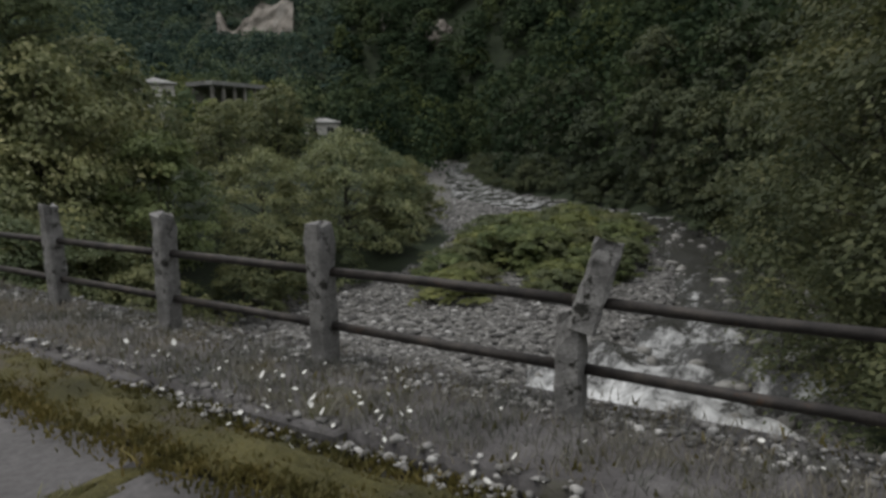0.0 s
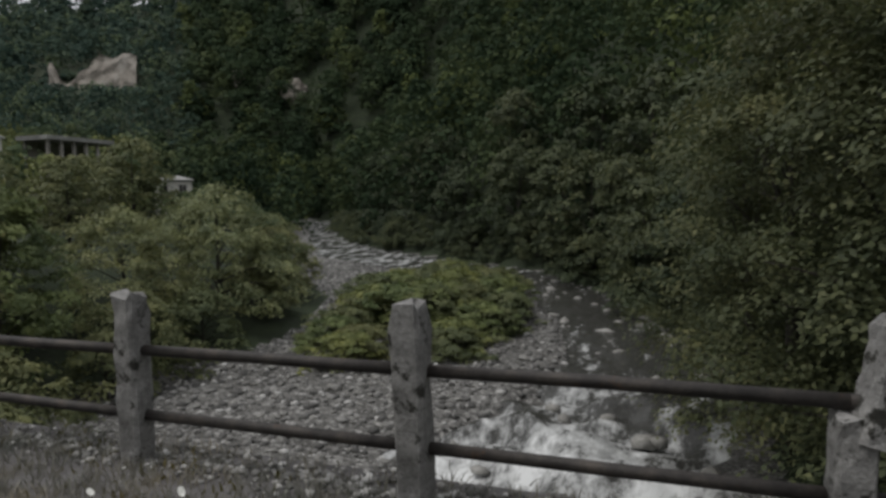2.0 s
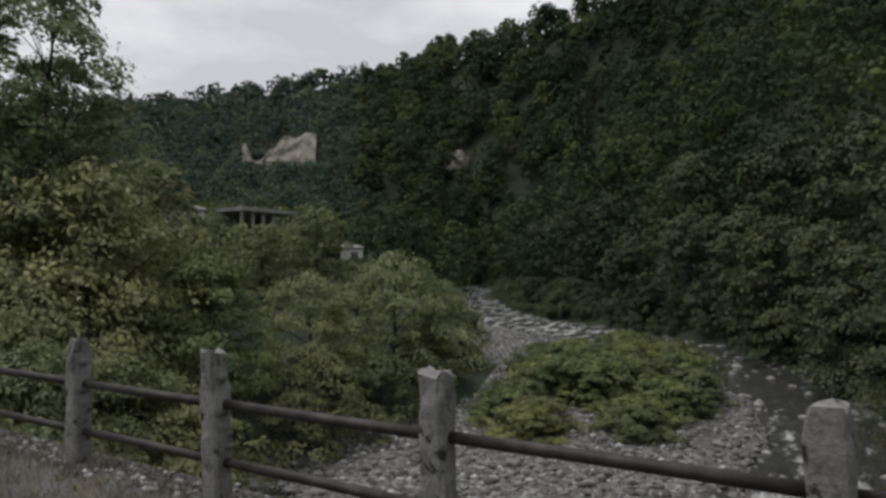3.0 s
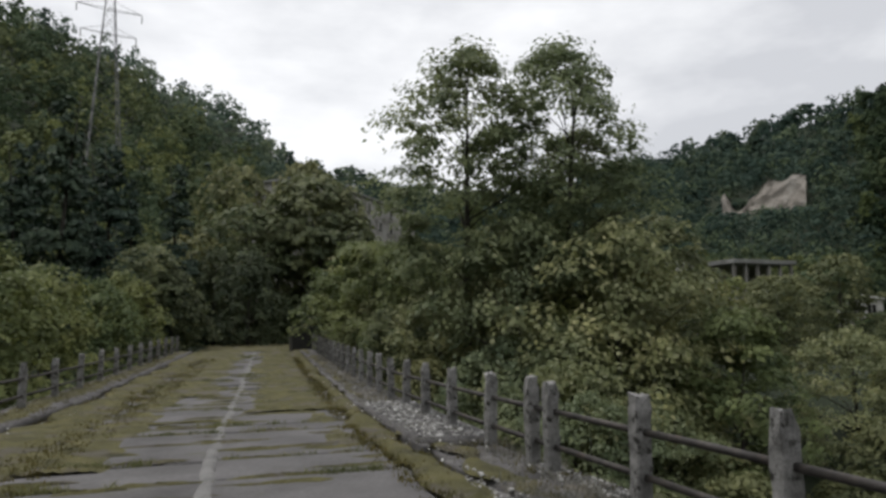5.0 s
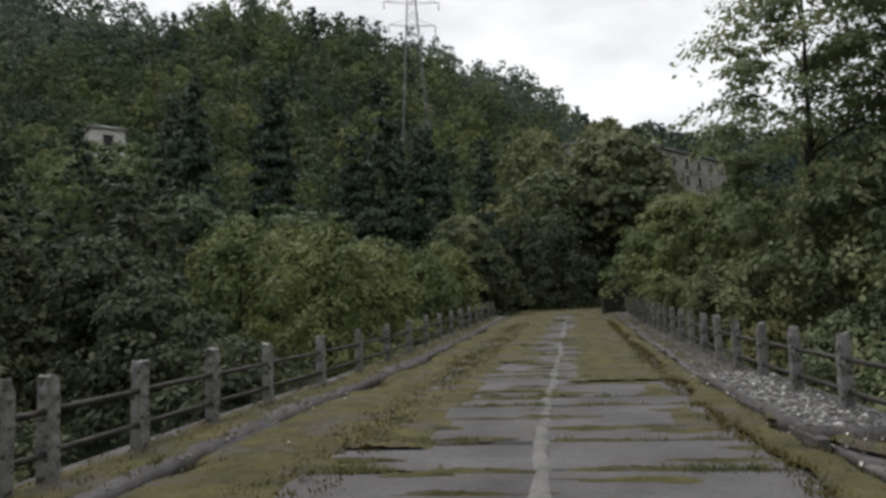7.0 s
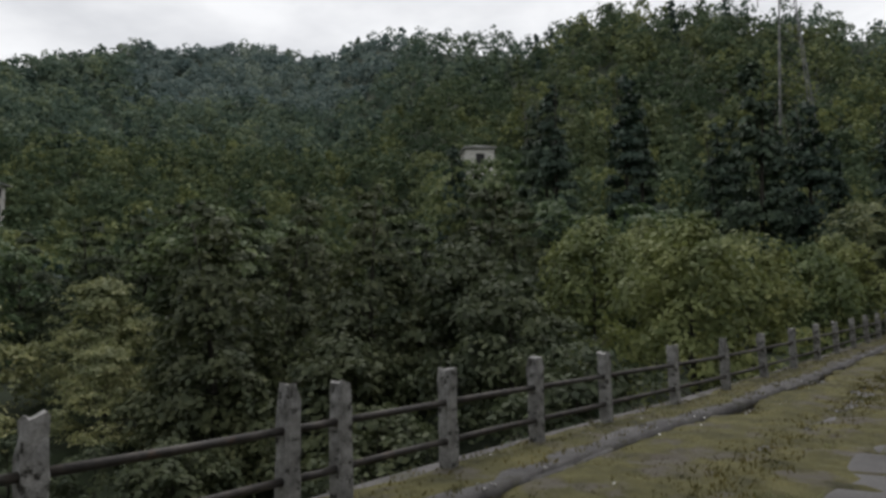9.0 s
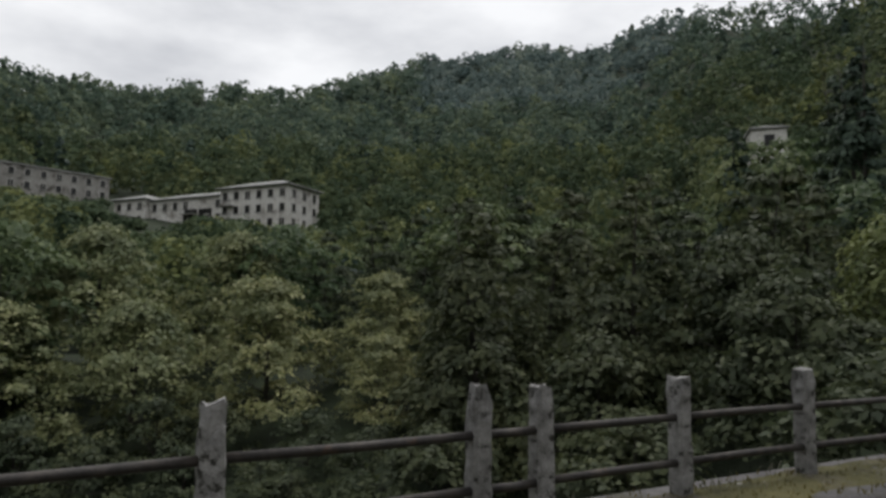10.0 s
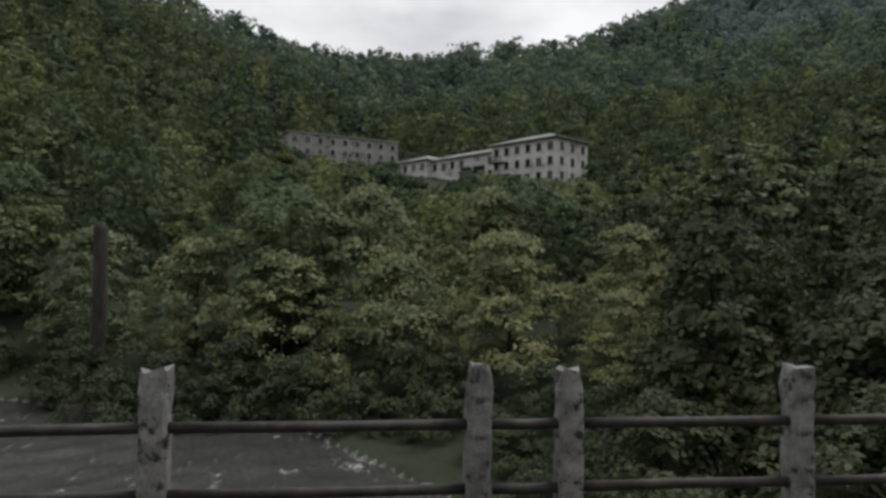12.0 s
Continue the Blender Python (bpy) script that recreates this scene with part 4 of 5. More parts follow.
def block(house, x0, x1, y0, y1, z0, z1, wall, floors, bays, rise=1.6, over=0.6, end_bays=2, seed=0, skip=0.0):
    """One wing of a house: its front is the side at y1 (facing +y)."""
    rng = random.Random(seed)
    part("wall", box_bm(x0, x1, y0, y1, z0, z1), wall, house)
    if rise:
        part("roof", roof_bm(x0, x1, y0, y1, z1 + 0.25, rise, over), M_ROOF, house)
    else:
        part("roof", box_bm(x0 - 0.4, x1 + 0.4, y0 - 0.4, y1 + 0.4, z1, z1 + 0.35), M_ROOF, house)
    fh = 3.0
    for f in range(floors):
        zz = z1 - (f + 1) * fh + 0.75
        for b in range(bays):
            if rng.random() < skip:
                continue
            x = x0 + (b + 0.5) * (x1 - x0) / bays
            window(house, pose(x, y1, zz), 1.25, 1.5, rng.random() < 0.5)
        for b in range(end_bays):
            y = y0 + (b + 0.5) * (y1 - y0) / end_bays
            window(house, pose(x1, y, zz, 0, 0, -90), 1.15, 1.5, rng.random() < 0.5)
            window(house, pose(x0, y, zz, 0, 0, 90), 1.15, 1.5, rng.random() < 0.5)


def balcony(house, x, y, z, w=3.0):
    b = part("balcony", box_bm(x - w / 2, x + w / 2, y, y + 1.2, z - 0.18, z), M_WALL_GREY, house)
    bm = bmesh.new()
    for k in range(13):
        xx = x - w / 2 + 0.04 + k * (w - 0.08) / 12
        box(bm, xx - 0.02, xx + 0.02, y + 1.13, y + 1.17, z, z + 0.95)
    box(bm, x - w / 2, x + w / 2, y + 1.11, y + 1.19, z + 0.95, z + 1.02)
    part("railing", bm, M_STEEL, b)


def place_house(name, label, left, right, z):
    """An empty whose local x runs along the front from its right to its left end as seen from outside; +y faces out."""
    lx, ly = left
    rx, ry = right
    ang = math.atan2(ly - ry, lx - rx)
    h = empty(name, Matrix.LocRotScale((rx, ry, z), Euler((0, 0, ang)), None))
    return tagged(h, label, "building"), math.hypot(lx - rx, ly - ry)


def build_houses():
    # long white block of flats across the valley: a low far wing, a middle, and a taller near wing
    h, L = place_house("apartment_building", "long abandoned white plaster apartment block with grey hipped roofs among trees", (-173.4, 21.9), (-135.3, 50.9), 16.0)
    block(h, 0, 17.5, -11, 0, -6, 12.9, M_WALL, 4, 6, 2.0, 0.8, 3, 1)
    block(h, 17.5, 38.5, -10.5, -1.2, -6, 11.9, M_WALL, 4, 7, 1.7, 0.7, 0, 2, 0.1)
    block(h, 38.5, L, -11, 0.2, -6, 12.3, M_WALL, 4, 3, 1.8, 0.7, 3, 3)
    for z in (0.6, 3.6, 6.6, 9.3):
        balcony(h, 15.3, 0.0, z, 3.4)
        balcony(h, 26.5, -1.2, z - 0.9, 4.2)
    # Loggias are flat panels; the shade of the recess is their colour.
    for x, z in ((22.5, 7.2), (26.5, 7.2), (19.8, 3.9)):
        part("loggia", box_bm(x - 1.8, x + 1.8, -1.19, -1.16, z, z + 2.2), M_UNLIT_INSIDE, h)
    # grey flat-roofed ruin higher up
    h, L = place_house("ruined_building", "grey roofless ruin of a housing block on the wooded slope", (-187.5, -8), (-199, 22), 24.5)
    block(h, 0, L, -11, 0, -6, 13.6, M_WALL_GREY, 4, 9, 0, 0.3, 3, 4)
    # ruin ahead, above the road
    h, L = place_house("ruined_building", "long grey concrete ruin with empty window openings above the trees", (11.5, 115.6), (36.8, 145.4), 14.5)
    block(h, 0, L, -11, 0, -8, 12.6, M_WALL_GREY, 4, 9, 0, 0.3, 3, 5)
    # far white house and sheds upstream
    h, L = place_house("house", "small white plaster house with a low roof in the trees", (101.0, 100.5), (105.6, 95.6), 1.5)
    block(h, 0, L, -5, 0, -2, 5.2, M_WALL, 1, 2, 0.9, 0.4, 1, 6)
    h, L = place_house("house", "small white-walled shed half hidden by the bushes", (108, 93), (110.5, 90.5), 1.0)
    block(h, 0, L, -4, 0, -2, 4.0, M_WALL, 1, 1, 0.5, 0.3, 1, 7)
    h, L = place_house("open_shed", "long open shed with a grey roof on concrete posts", (69.8, 88.6), (80.9, 89.5), 5.0)
    part("roof", box_bm(-0.6, L + 0.6, -5, 0.6, 6.6, 7.2), M_ROOF, h)
    part("wall", box_bm(0, L, -4.4, -4.0, -4, 6.6), M_WALL_GREY, h)
    for k in range(6):
        part("post", box_bm(k * L / 5 - 0.2, k * L / 5 + 0.2, -0.2, 0.2, -4, 6.6), M_WALL_GREY, h)
    h, L = place_house("house", "weathered pale house behind roadside trees", (64, 97.5), (68.5, 96.0), 5.0)
    block(h, 0, L, -5, 0, -4, 7.0, M_WALL, 2, 2, 1.0, 0.4, 1, 8)
    h, L = place_house("hut", "small pale plaster hut high on the wooded slope", (-56.5, 88.0), (-53.6, 91.0), 23.4)
    block(h, 0, L, -4, 0, -3, 3.0, M_WALL, 1, 1, 0.7, 0.3, 1, 9)
    h, L = place_house("ruined_pillar", "brown concrete pillar of a collapsed gate among bushes", (35.0, 77.5), (38.2, 76.0), -1.5)
    part("pillar", box_bm(0, L, -1.6, 0, -2, 8.2, 0.08), M_WALL_GREY, h)
    part("cap", box_bm(-0.2, L + 0.2, -1.8, 0.2, 8.2, 8.6, 0.05), M_ROOF, h)


build_houses()


def build_pylon():
    p = tagged(empty("power_pylon", pose(-21.5, 132, 30, 0, 0, 15)), "grey steel lattice power pylon rising above the spruces", "pylon")
    H = 37.0
    half = lambda z: 2.6 * (1 - z / H) + 0.35 * z / H
    for sx in (-1, 1):
        for sy in (-1, 1):
            bm = bmesh.new()
            tube(bm, [(sx * half(0), sy * half(0), -6), (sx * half(0), sy * half(0), 0), (sx * half(H), sy * half(H), H)], [0.10, 0.10, 0.06], 5)
            part("leg", bm, M_STEEL, p)
    bm = bmesh.new()
    z = 0.0
    while z < H - 2:
        z1 = z + 1.5 + half(z) * 0.9
        z1 = min(z1, H)
        for s in (-1, 1):
            for a, b in ((-1, 1), (1, -1)):
                tube(bm, [(a * half(z), s * half(z), z), (b * half(z1), s * half(z1), z1)], [0.035, 0.035], 4)
                tube(bm, [(s * half(z), a * half(z), z), (s * half(z1), b * half(z1), z1)], [0.035, 0.035], 4)
        z = z1
    part("bracing", bm, M_STEEL, p)
    for z, w in ((24.5, 4.4), (29.0, 5.2), (33.5, 4.0)):
        bm = bmesh.new()
        for s in (-1, 1):
            tube(bm, [(-w, 0, z + 0.2), (-0.4, s * 0.5, z), (0.4, s * 0.5, z), (w, 0, z + 0.2)], [0.045] * 4, 4)
            tube(bm, [(s * w, 0, z + 0.2), (s * 0.5, 0, z + 1.6)], [0.035, 0.035], 4)
            tube(bm, [(s * w, 0, z + 0.2), (s * w, 0, z - 1.3)], [0.09, 0.09], 5)
        part("cross_arm", bm, M_STEEL, p)


build_pylon()


def build_cliff():
    """Bare quarry face high on the far slope."""
    rng = np.random.default_rng(91)
    nx, nz = 44, 22
    u, w = np.meshgrid(np.linspace(0, 1, nx), np.linspace(0, 1, nz), indexing="ij")
    top = 10.5 + 9.0 * np.clip((u - 0.30) * 4.5, 0, 1) + 9 * np.clip((0.13 - u) * 9, 0, 1) + 0.8 * np.sin(u * 23)
    n = rng.normal(size=(nx, nz)) * 0.35 + wob(u * 30, w * 18, 1.3) * 0.9
    left, right = np.array([221.0, 275.0]), np.array([226.0, 229.5])
    out = np.array([-0.82, -0.57])
    x = left[0] + (right[0] - left[0]) * u + out[0] * (n - w * 5)
    y = left[1] + (right[1] - left[1]) * u + out[1] * (n - w * 5)
    z = 48 + w * top + 0.25 * n
    v = np.stack([x, y, z], -1).reshape(-1, 3)
    i, j = np.meshgrid(np.arange(nx - 1), np.arange(nz - 1), indexing="ij")
    a = i * nz + j
    back = v.copy()
    back[:, 0] += 9
    back[:, 1] += 9
    f = np.stack([a, a + nz, a + nz + 1, a + 1], -1).reshape(-1, 4)
    m = len(v)
    edge = [k * nz for k in range(nx)] + [(nx - 1) * nz + k for k in range(nz)][1:] + [k * nz + nz - 1 for k in range(nx)][::-1][1:] + list(range(nz))[::-1][1:-1]
    rim = np.array([(edge[k], edge[(k + 1) % len(edge)], edge[(k + 1) % len(edge)] + m, edge[k] + m) for k in range(len(edge))])
    ob = raw("cliff", np.vstack([v, back]), np.vstack([f, f + m, rim]), M_ROCK)
    tagged(ob, "bare pale brown quarry rock face on the forested mountain", "cliff")


build_cliff()


def build_outcrops():
    """Small bare rocks showing through the forest beside the quarry."""
    rng = np.random.default_rng(95)
    for x, y, w, h in OUTCROPS:
        bm = bmesh.new()
        bmesh.ops.create_icosphere(bm, subdivisions=3, radius=1)
        for v in bm.verts:
            n = 1 + 0.22 * math.sin(5 * v.co.x + 7 * v.co.z + x) + rng.normal() * 0.06
            v.co = Vector((v.co.x * w * n, v.co.y * w * n, v.co.z * h * n + h * 0.55))
        gz = float(ground_z(np.array([x]), np.array([y]))[0])
        rock = part("rock_outcrop", bm, M_ROCK)
        rock.location = (x, y, gz)
        tagged(rock, "small pale rock outcrop among the forest trees", "rock")


build_outcrops()


# ---------------------------------------------------------------- bridge
Y0, Y1 = -21.0, 56.0
XL, XR = -5.08, 3.85


def beam(name, x0, x1, z0, z1, material, ya=None, yb=None, step=1.0):
    """A long beam of rectangular section that follows the bend."""
    ya, yb = Y0 if ya is None else ya, Y1 if yb is None else yb
    n = max(2, int((yb - ya) / step))
    y = np.linspace(ya, yb, n)
    ring = np.array([(x0, z0), (x1, z0), (x1, z1), (x0, z1)])
    v = np.stack([np.repeat(ring[None, :, 0], n, 0), np.repeat(y[:, None], 4, 1), np.repeat(ring[None, :, 1], n, 0)], -1).reshape(-1, 3)
    f = [(i * 4 + k, i * 4 + (k + 1) % 4, i * 4 + 4 + (k + 1) % 4, i * 4 + 4 + k) for i in range(n - 1) for k in range(4)]
    f += [(3, 2, 1, 0), (4 * n - 4, 4 * n - 3, 4 * n - 2, 4 * n - 1)]
    return bent(raw(name, v, np.array(f), material))


deck = beam("bridge_deck", XL - 0.35, XR + 0.35, -0.75, -0.06, M_CONCRETE)
tagged(deck, "long concrete bridge deck over the river", "bridge", kind="structure")
for k, yy in enumerate((-8.0, 22.0, 40.0)):
    part("pier", box_bm(XL + 1, XR - 1, yy - 0.6, yy + 0.6, -9, -0.74), M_CONCRETE, deck).location.x = float(sway(yy))


def strip(name, x0, x1, z, amp, material, label, nx=9, ny=360, crown=0.03, wave=0.0, seed=0, ya=None, yb=None):
    """A long uneven strip along the bridge with a soft wavering border."""
    rng = np.random.default_rng(seed)
    u, w = np.meshgrid(np.linspace(0, 1, nx), np.linspace(Y0 if ya is None else ya, Y1 if yb is None else yb, ny), indexing="ij")
    a0 = x0 + wave * (wob(w, w * 0.7 + seed, 1.1) + 0.6 * wob(w * 1.7, w + 5, 0.5))
    a1 = x1 + wave * (wob(w + 20, w * 0.6 + seed, 1.3) + 0.6 * wob(w * 1.9 + 3, w, 0.45))
    x = a0 + (a1 - a0) * u
    z = z + crown * np.sin(np.pi * u) + amp * rng.normal(size=u.shape) * (np.sin(np.pi * u) + 0.15) - 0.03 * (np.abs(u - 0.5) > 0.49)
    v = np.stack([x, w, z], -1).reshape(-1, 3)
    i, j = np.meshgrid(np.arange(nx - 1), np.arange(ny - 1), indexing="ij")
    a = i * ny + j
    ob = raw(name, v, np.stack([a, a + ny, a + ny + 1, a + 1], -1).reshape(-1, 4), material, smooth=True)
    return tagged(bent(ob), label, name.split("_")[-1], kind="structure")


strip("road", -4.2, 3.0, -0.075, 0.004, M_SOIL, "dark soil and roots showing between the road slabs", 24, 360, 0.0)
strip("verge", -4.25, -2.85, 0.03, 0.014, M_MOSS, "mossy grass verge along the bridge road", 16, 420, 0.05, 0.4, 3)
strip("verge", 2.38, 2.9, 0.035, 0.014, M_MOSS, "mossy grass verge beside the walkway", 12, 420, 0.05, 0.14, 4)
strip("grass_patch", 0.25, 2.4, 0.01, 0.012, M_MOSS, "moss and short grass covering the right-hand slabs", 20, 260, 0.03, 0.3, 6, 23.0, 56.0)
strip("grass_patch", -3.2, -0.75, 0.01, 0.012, M_MOSS, "moss and short grass creeping over the far slabs", 20, 200, 0.03, 0.4, 7, 27.5, 56.0)
strip("grass_patch", -2.75, -1.6, 0.012, 0.012, M_MOSS, "moss and short grass spreading over the slab edges", 14, 160, 0.03, 0.22, 11, 16.3, 30.0)
strip("grass_patch", -4.0, -2.7, 0.02, 0.012, M_MOSS, "turf bulging over the edge of the slabs", 14, 120, 0.04, 0.25, 12, 12.0, 26.0)
strip("grass_patch", -4.2, 6.4, 0.0, 0.03, M_MOSS, "rough lawn where the bridge meets the far bank", 30, 60, 0.06, 0.4, 13, 56.0, 70.0)
strip("mortar_seam", -0.31, -0.06, 0.012, 0.002, M_SEAM, "pale cement seam down the middle of the road", 5, 420, 0.003, 0.06, 5)
for a, b, ya, yb, top in ((XL - 0.32, -4.22, Y0, Y1, 0.13), (2.98, XR + 0.32, Y0, 13.2, 0.13), (3.05, XR + 0.32, 13.2, 16.2, 0.05), (2.9, XR + 0.32, 16.2, 22.6, 0.19), (2.98, XR + 0.32, 22.6, Y1, 0.12)):
    walk_ob = beam("walkway", a, b, -0.06, top, M_WALKWAY, ya, yb)
    tagged(walk_ob, "worn raised concrete walkway along the railing", "walkway", kind="structure")


strip("verge", -5.3, -4.42, 0.135, 0.008, M_MOSS, "thin moss and turf over the outer walkway", 10, 420, 0.015, 0.16, 8)
strip("verge", 3.14, 3.42, 0.130, 0.010, M_MOSS, "thin moss and turf along the walkway", 8, 420, 0.008, 0.26, 9, 11.0, 56.0)


def post_mesh(seed, w=0.17, h=1.1, chip=0.03):
    """A cast concrete post: rough faces, broken arrises, a crumbled head."""
    rng = random.Random(seed)
    bm = bmesh.new()
    n = 9
    rings = []
    for k in range(n + 1):
        z = -0.12 + (h + 0.10) * k / n
        t = 1.0 if k < n else 0.86
        ring = []
        c = 0.022
        hw = w / 2 * t
        for x, y in ((-hw + c, -hw), (hw - c, -hw), (hw, -hw + c), (hw, hw - c), (hw - c, hw), (-hw + c, hw), (-hw, hw - c), (-hw, -hw + c)):
            d = rng.uniform(-0.5, 0.35) * chip * (1.6 if k > n - 2 else 0.55)
            s = 1 + d / max(0.05, hw)
            ring.append(bm.verts.new((x * s, y * s, z + (rng.uniform(-0.035, 0.03) if k == n else rng.uniform(-0.01, 0.01)))))
        rings.append(ring)
    for a, b in zip(rings, rings[1:]):
        for i in range(8):
            bm.faces.new((a[i], a[(i + 1) % 8], b[(i + 1) % 8], b[i]))
    top = bm.verts.new((rng.uniform(-0.02, 0.02), rng.uniform(-0.02, 0.02), h + rng.uniform(-0.05, 0.02)))
    for i in range(8):
        bm.faces.new((rings[-1][i], rings[-1][(i + 1) % 8], top))
    bm.faces.new(list(reversed(rings[0])))
    me = bpy.data.meshes.new("post")
    bm.to_mesh(me)
    bm.free()
    me.materials.append(M_CONCRETE)
    return me


POSTS = [post_mesh(100 + k) for k in range(6)]


def rail(parent, x, ya, yb, z, rng, r=0.036):
    bm = bmesh.new()
    sag = rng.uniform(-0.012, 0.006)
    tube(bm, [(0, ya, z), (rng.uniform(-0.006, 0.006), (ya + yb) / 2, z + sag), (0, yb, z)], [r, r, r], 8)
    for v in bm.verts:
        v.co.x += x
    return bent(part("rail", bm, M_PIPE, parent))


def railing(x, ys, label, broken=None):
    rng = random.Random(int(abs(x) * 100))
    top = tagged(empty("railing", pose(0, 0, 0.13)), label, "railing")
    for k, y in enumerate(ys):
        if y == broken:
            continue
        ob = new("post", POSTS[(k * 5 + 3) % 6])
        ob.parent = top
        ob.matrix_basis = Matrix.LocRotScale(along(x, y, 0)[0], Euler((rng.gauss(0, 0.010), rng.gauss(0, 0.010), along(x, y, 0)[1] + (rng.randrange(4)) * math.pi / 2 + rng.gauss(0, 0.03))), (1, 1, rng.uniform(0.985, 1.015)))
    for a, b in zip(ys, ys[1:]):
        for z in (0.30, 0.715):
            rail(top, x + 0.02, a, b, z, rng)
    return top


right_y = [-20.2 + 2.02 * k for k in range(11)] + [1.98, 4.0, 5.94, 7.88, 9.8, 11.65, 13.55, 14.12] + [15.65 + 2.0 * k for k in range(21)]
left_y = [-18.6 + 2.15 * k for k in range(13)] + [9.4, 11.55, 13.56, 14.18, 15.8, 17.65, 19.63] + [22.3 + 2.7 * k for k in range(13)]
r_rail = railing(XR, right_y, "railing of rough concrete posts and rusty pipes, one post snapped", 1.98)
railing(XL, left_y, "bridge railing of weathered concrete posts joined by two pipes")


def broken_post():
    """The snapped post: an upright stump and its head leaning out beside it."""
    bm = bmesh.new()
    bm.from_mesh(POSTS[1])
    for v in bm.verts:
        v.co.z = -0.12 + (v.co.z + 0.12) * (0.66 if v.co.z > 0.9 else 0.60)
    stump = part("post", bm, M_CONCRETE, r_rail, "concrete stump of the snapped post")
    stump.matrix_basis = pose(XR - 0.02, 1.98, 0, 0, 0, 8)
    bm = bmesh.new()
    bm.from_mesh(POSTS[4])
    for v in bm.verts:
        v.co.z = (v.co.z - 0.55) * 0.46
    head = part("post_head", bm, M_CONCRETE, r_rail, "broken post head leaning away")
    head.matrix_basis = pose(XR + 0.03, 1.84, 0.84, 17, 6, 20)


broken_post()

# kerb stones edging both walkways
kerb_me = box_bm(-0.07, 0.07, -0.48, 0.48, -0.1, 0.165, 0.02)
tmp = bpy.data.meshes.new("kerb_stone")
kerb_me.to_mesh(tmp)
kerb_me.free()
tmp.materials.append(M_WALKWAY)
rk = random.Random(4)
for side, x in (("left", -4.24), ("right", 2.95)):
    kerb = tagged(empty("kerb", pose(x, 0, 0)), "row of worn pale concrete kerb stones", "kerb", kind="structure")
    y = Y0 + 0.5
    while y < Y1 - 0.5:
        if rk.random() < (0.34 if side == "right" else 0.7):
            y += 1.0
            continue
        ob = new("kerb_stone", tmp)
        ob.parent = kerb
        at, yaw, pitch = along(rk.gauss(0, 0.012), y, rk.gauss(-0.065 if side == "right" else -0.09, 0.02))
        ob.matrix_basis = pose(*at, math.degrees(pitch) + rk.gauss(0, 0.9), rk.gauss(0, 1.2), math.degrees(yaw) + rk.gauss(0, 0.8))
        y += 1.0


# ---------------------------------------------------------------- small growth and debris
def tufts(name, label, rng, centers, per, height, width, spread, mat, kind="stuff", category="grass"):
    c = np.repeat(centers, per, 0)
    n = len(c)
    p = c + np.concatenate([rng.normal(size=(n, 2)) * spread, np.zeros((n, 1))], 1)
    a = rng.uniform(0, 2 * math.pi, n)
    h = height * rng.uniform(0.35, 1.25, n)
    lean = rng.normal(size=(n, 2)) * 0.45
    side = np.stack([np.cos(a), np.sin(a), np.zeros(n)], 1) * (width * rng.uniform(0.6, 1.4, n))[:, None]
    mid = p + np.stack([lean[:, 0] * h * 0.4, lean[:, 1] * h * 0.4, h * 0.6], 1)
    tip = p + np.stack([lean[:, 0] * h, lean[:, 1] * h, h], 1)
    v = np.stack([p - side, p + side, mid + side * 0.7, mid - side * 0.7, mid - side * 0.7, mid + side * 0.7, tip + side * 0.1, tip - side * 0.1], 1).reshape(-1, 3)
    ob = bent(raw(name, v, np.arange(n * 8).reshape(n * 2, 4), mat))
    return tagged(ob, label, category, kind=kind)


def build_growth():
    rng = np.random.default_rng(7)
    c = []
    for x0, x1, n in ((-4.1, -2.1, 3600), (2.12, 2.9, 3000), (3.05, 4.1, 500), (-5.3, -4.3, 900)):
        y = -4 + 52 * rng.uniform(0, 1, n) ** 1.3
        x = rng.uniform(x0, x1, n)
        z = np.where((x > 2.9) | (x < -4.2), 0.13, 0.03)
        c.append(np.stack([x, y, z], 1))
    y = rng.uniform(-1.5, 9, 2600)
    c.append(np.stack([rng.uniform(2.18, 2.9, 2600), y, np.full(2600, 0.04)], 1))
    tufts("grass", "yellow-green grass growing on the bridge verges", rng, np.vstack(c), 6, 0.055, 0.010, 0.07, F_GRASS)
    c = []
    for y in JOINTS:
        for x0, x1 in ((-2.8, -0.3), (-0.05, 2.0)):
            n = int(rng.uniform(6, 24))
            x = rng.uniform(x0, x1) + rng.normal(size=n) * 0.55
            x = np.clip(x, x0, x1)
            c.append(np.stack([x, np.full(n, y) + rng.normal(size=n) * 0.03, np.zeros(n) - 0.02], 1))
    tufts("joint_grass", "dark weeds growing out of the joints between road slabs", rng, np.vstack(c), 26, 0.10, 0.006, 0.075, F_OLIVE)
    # dry weeds and ferny growth at the foot of the railing posts
    c = []
    for n, x0, x1, z in ((1500, 3.02, 4.15, 0.13), (900, 3.0, 4.0, 0.13), (260, -5.4, -4.6, 0.13)):
        y = rng.uniform(-2, 13, n) if n == 900 else -4 + 50 * rng.uniform(0, 1, n) ** 1.4
        c.append(np.stack([rng.uniform(x0, x1, n), y, np.full(n, z)], 1))
    tufts("weeds", "dry greyish weeds along the foot of the railing", rng, np.vstack(c), 14, 0.085, 0.0035, 0.08, F_DRY)


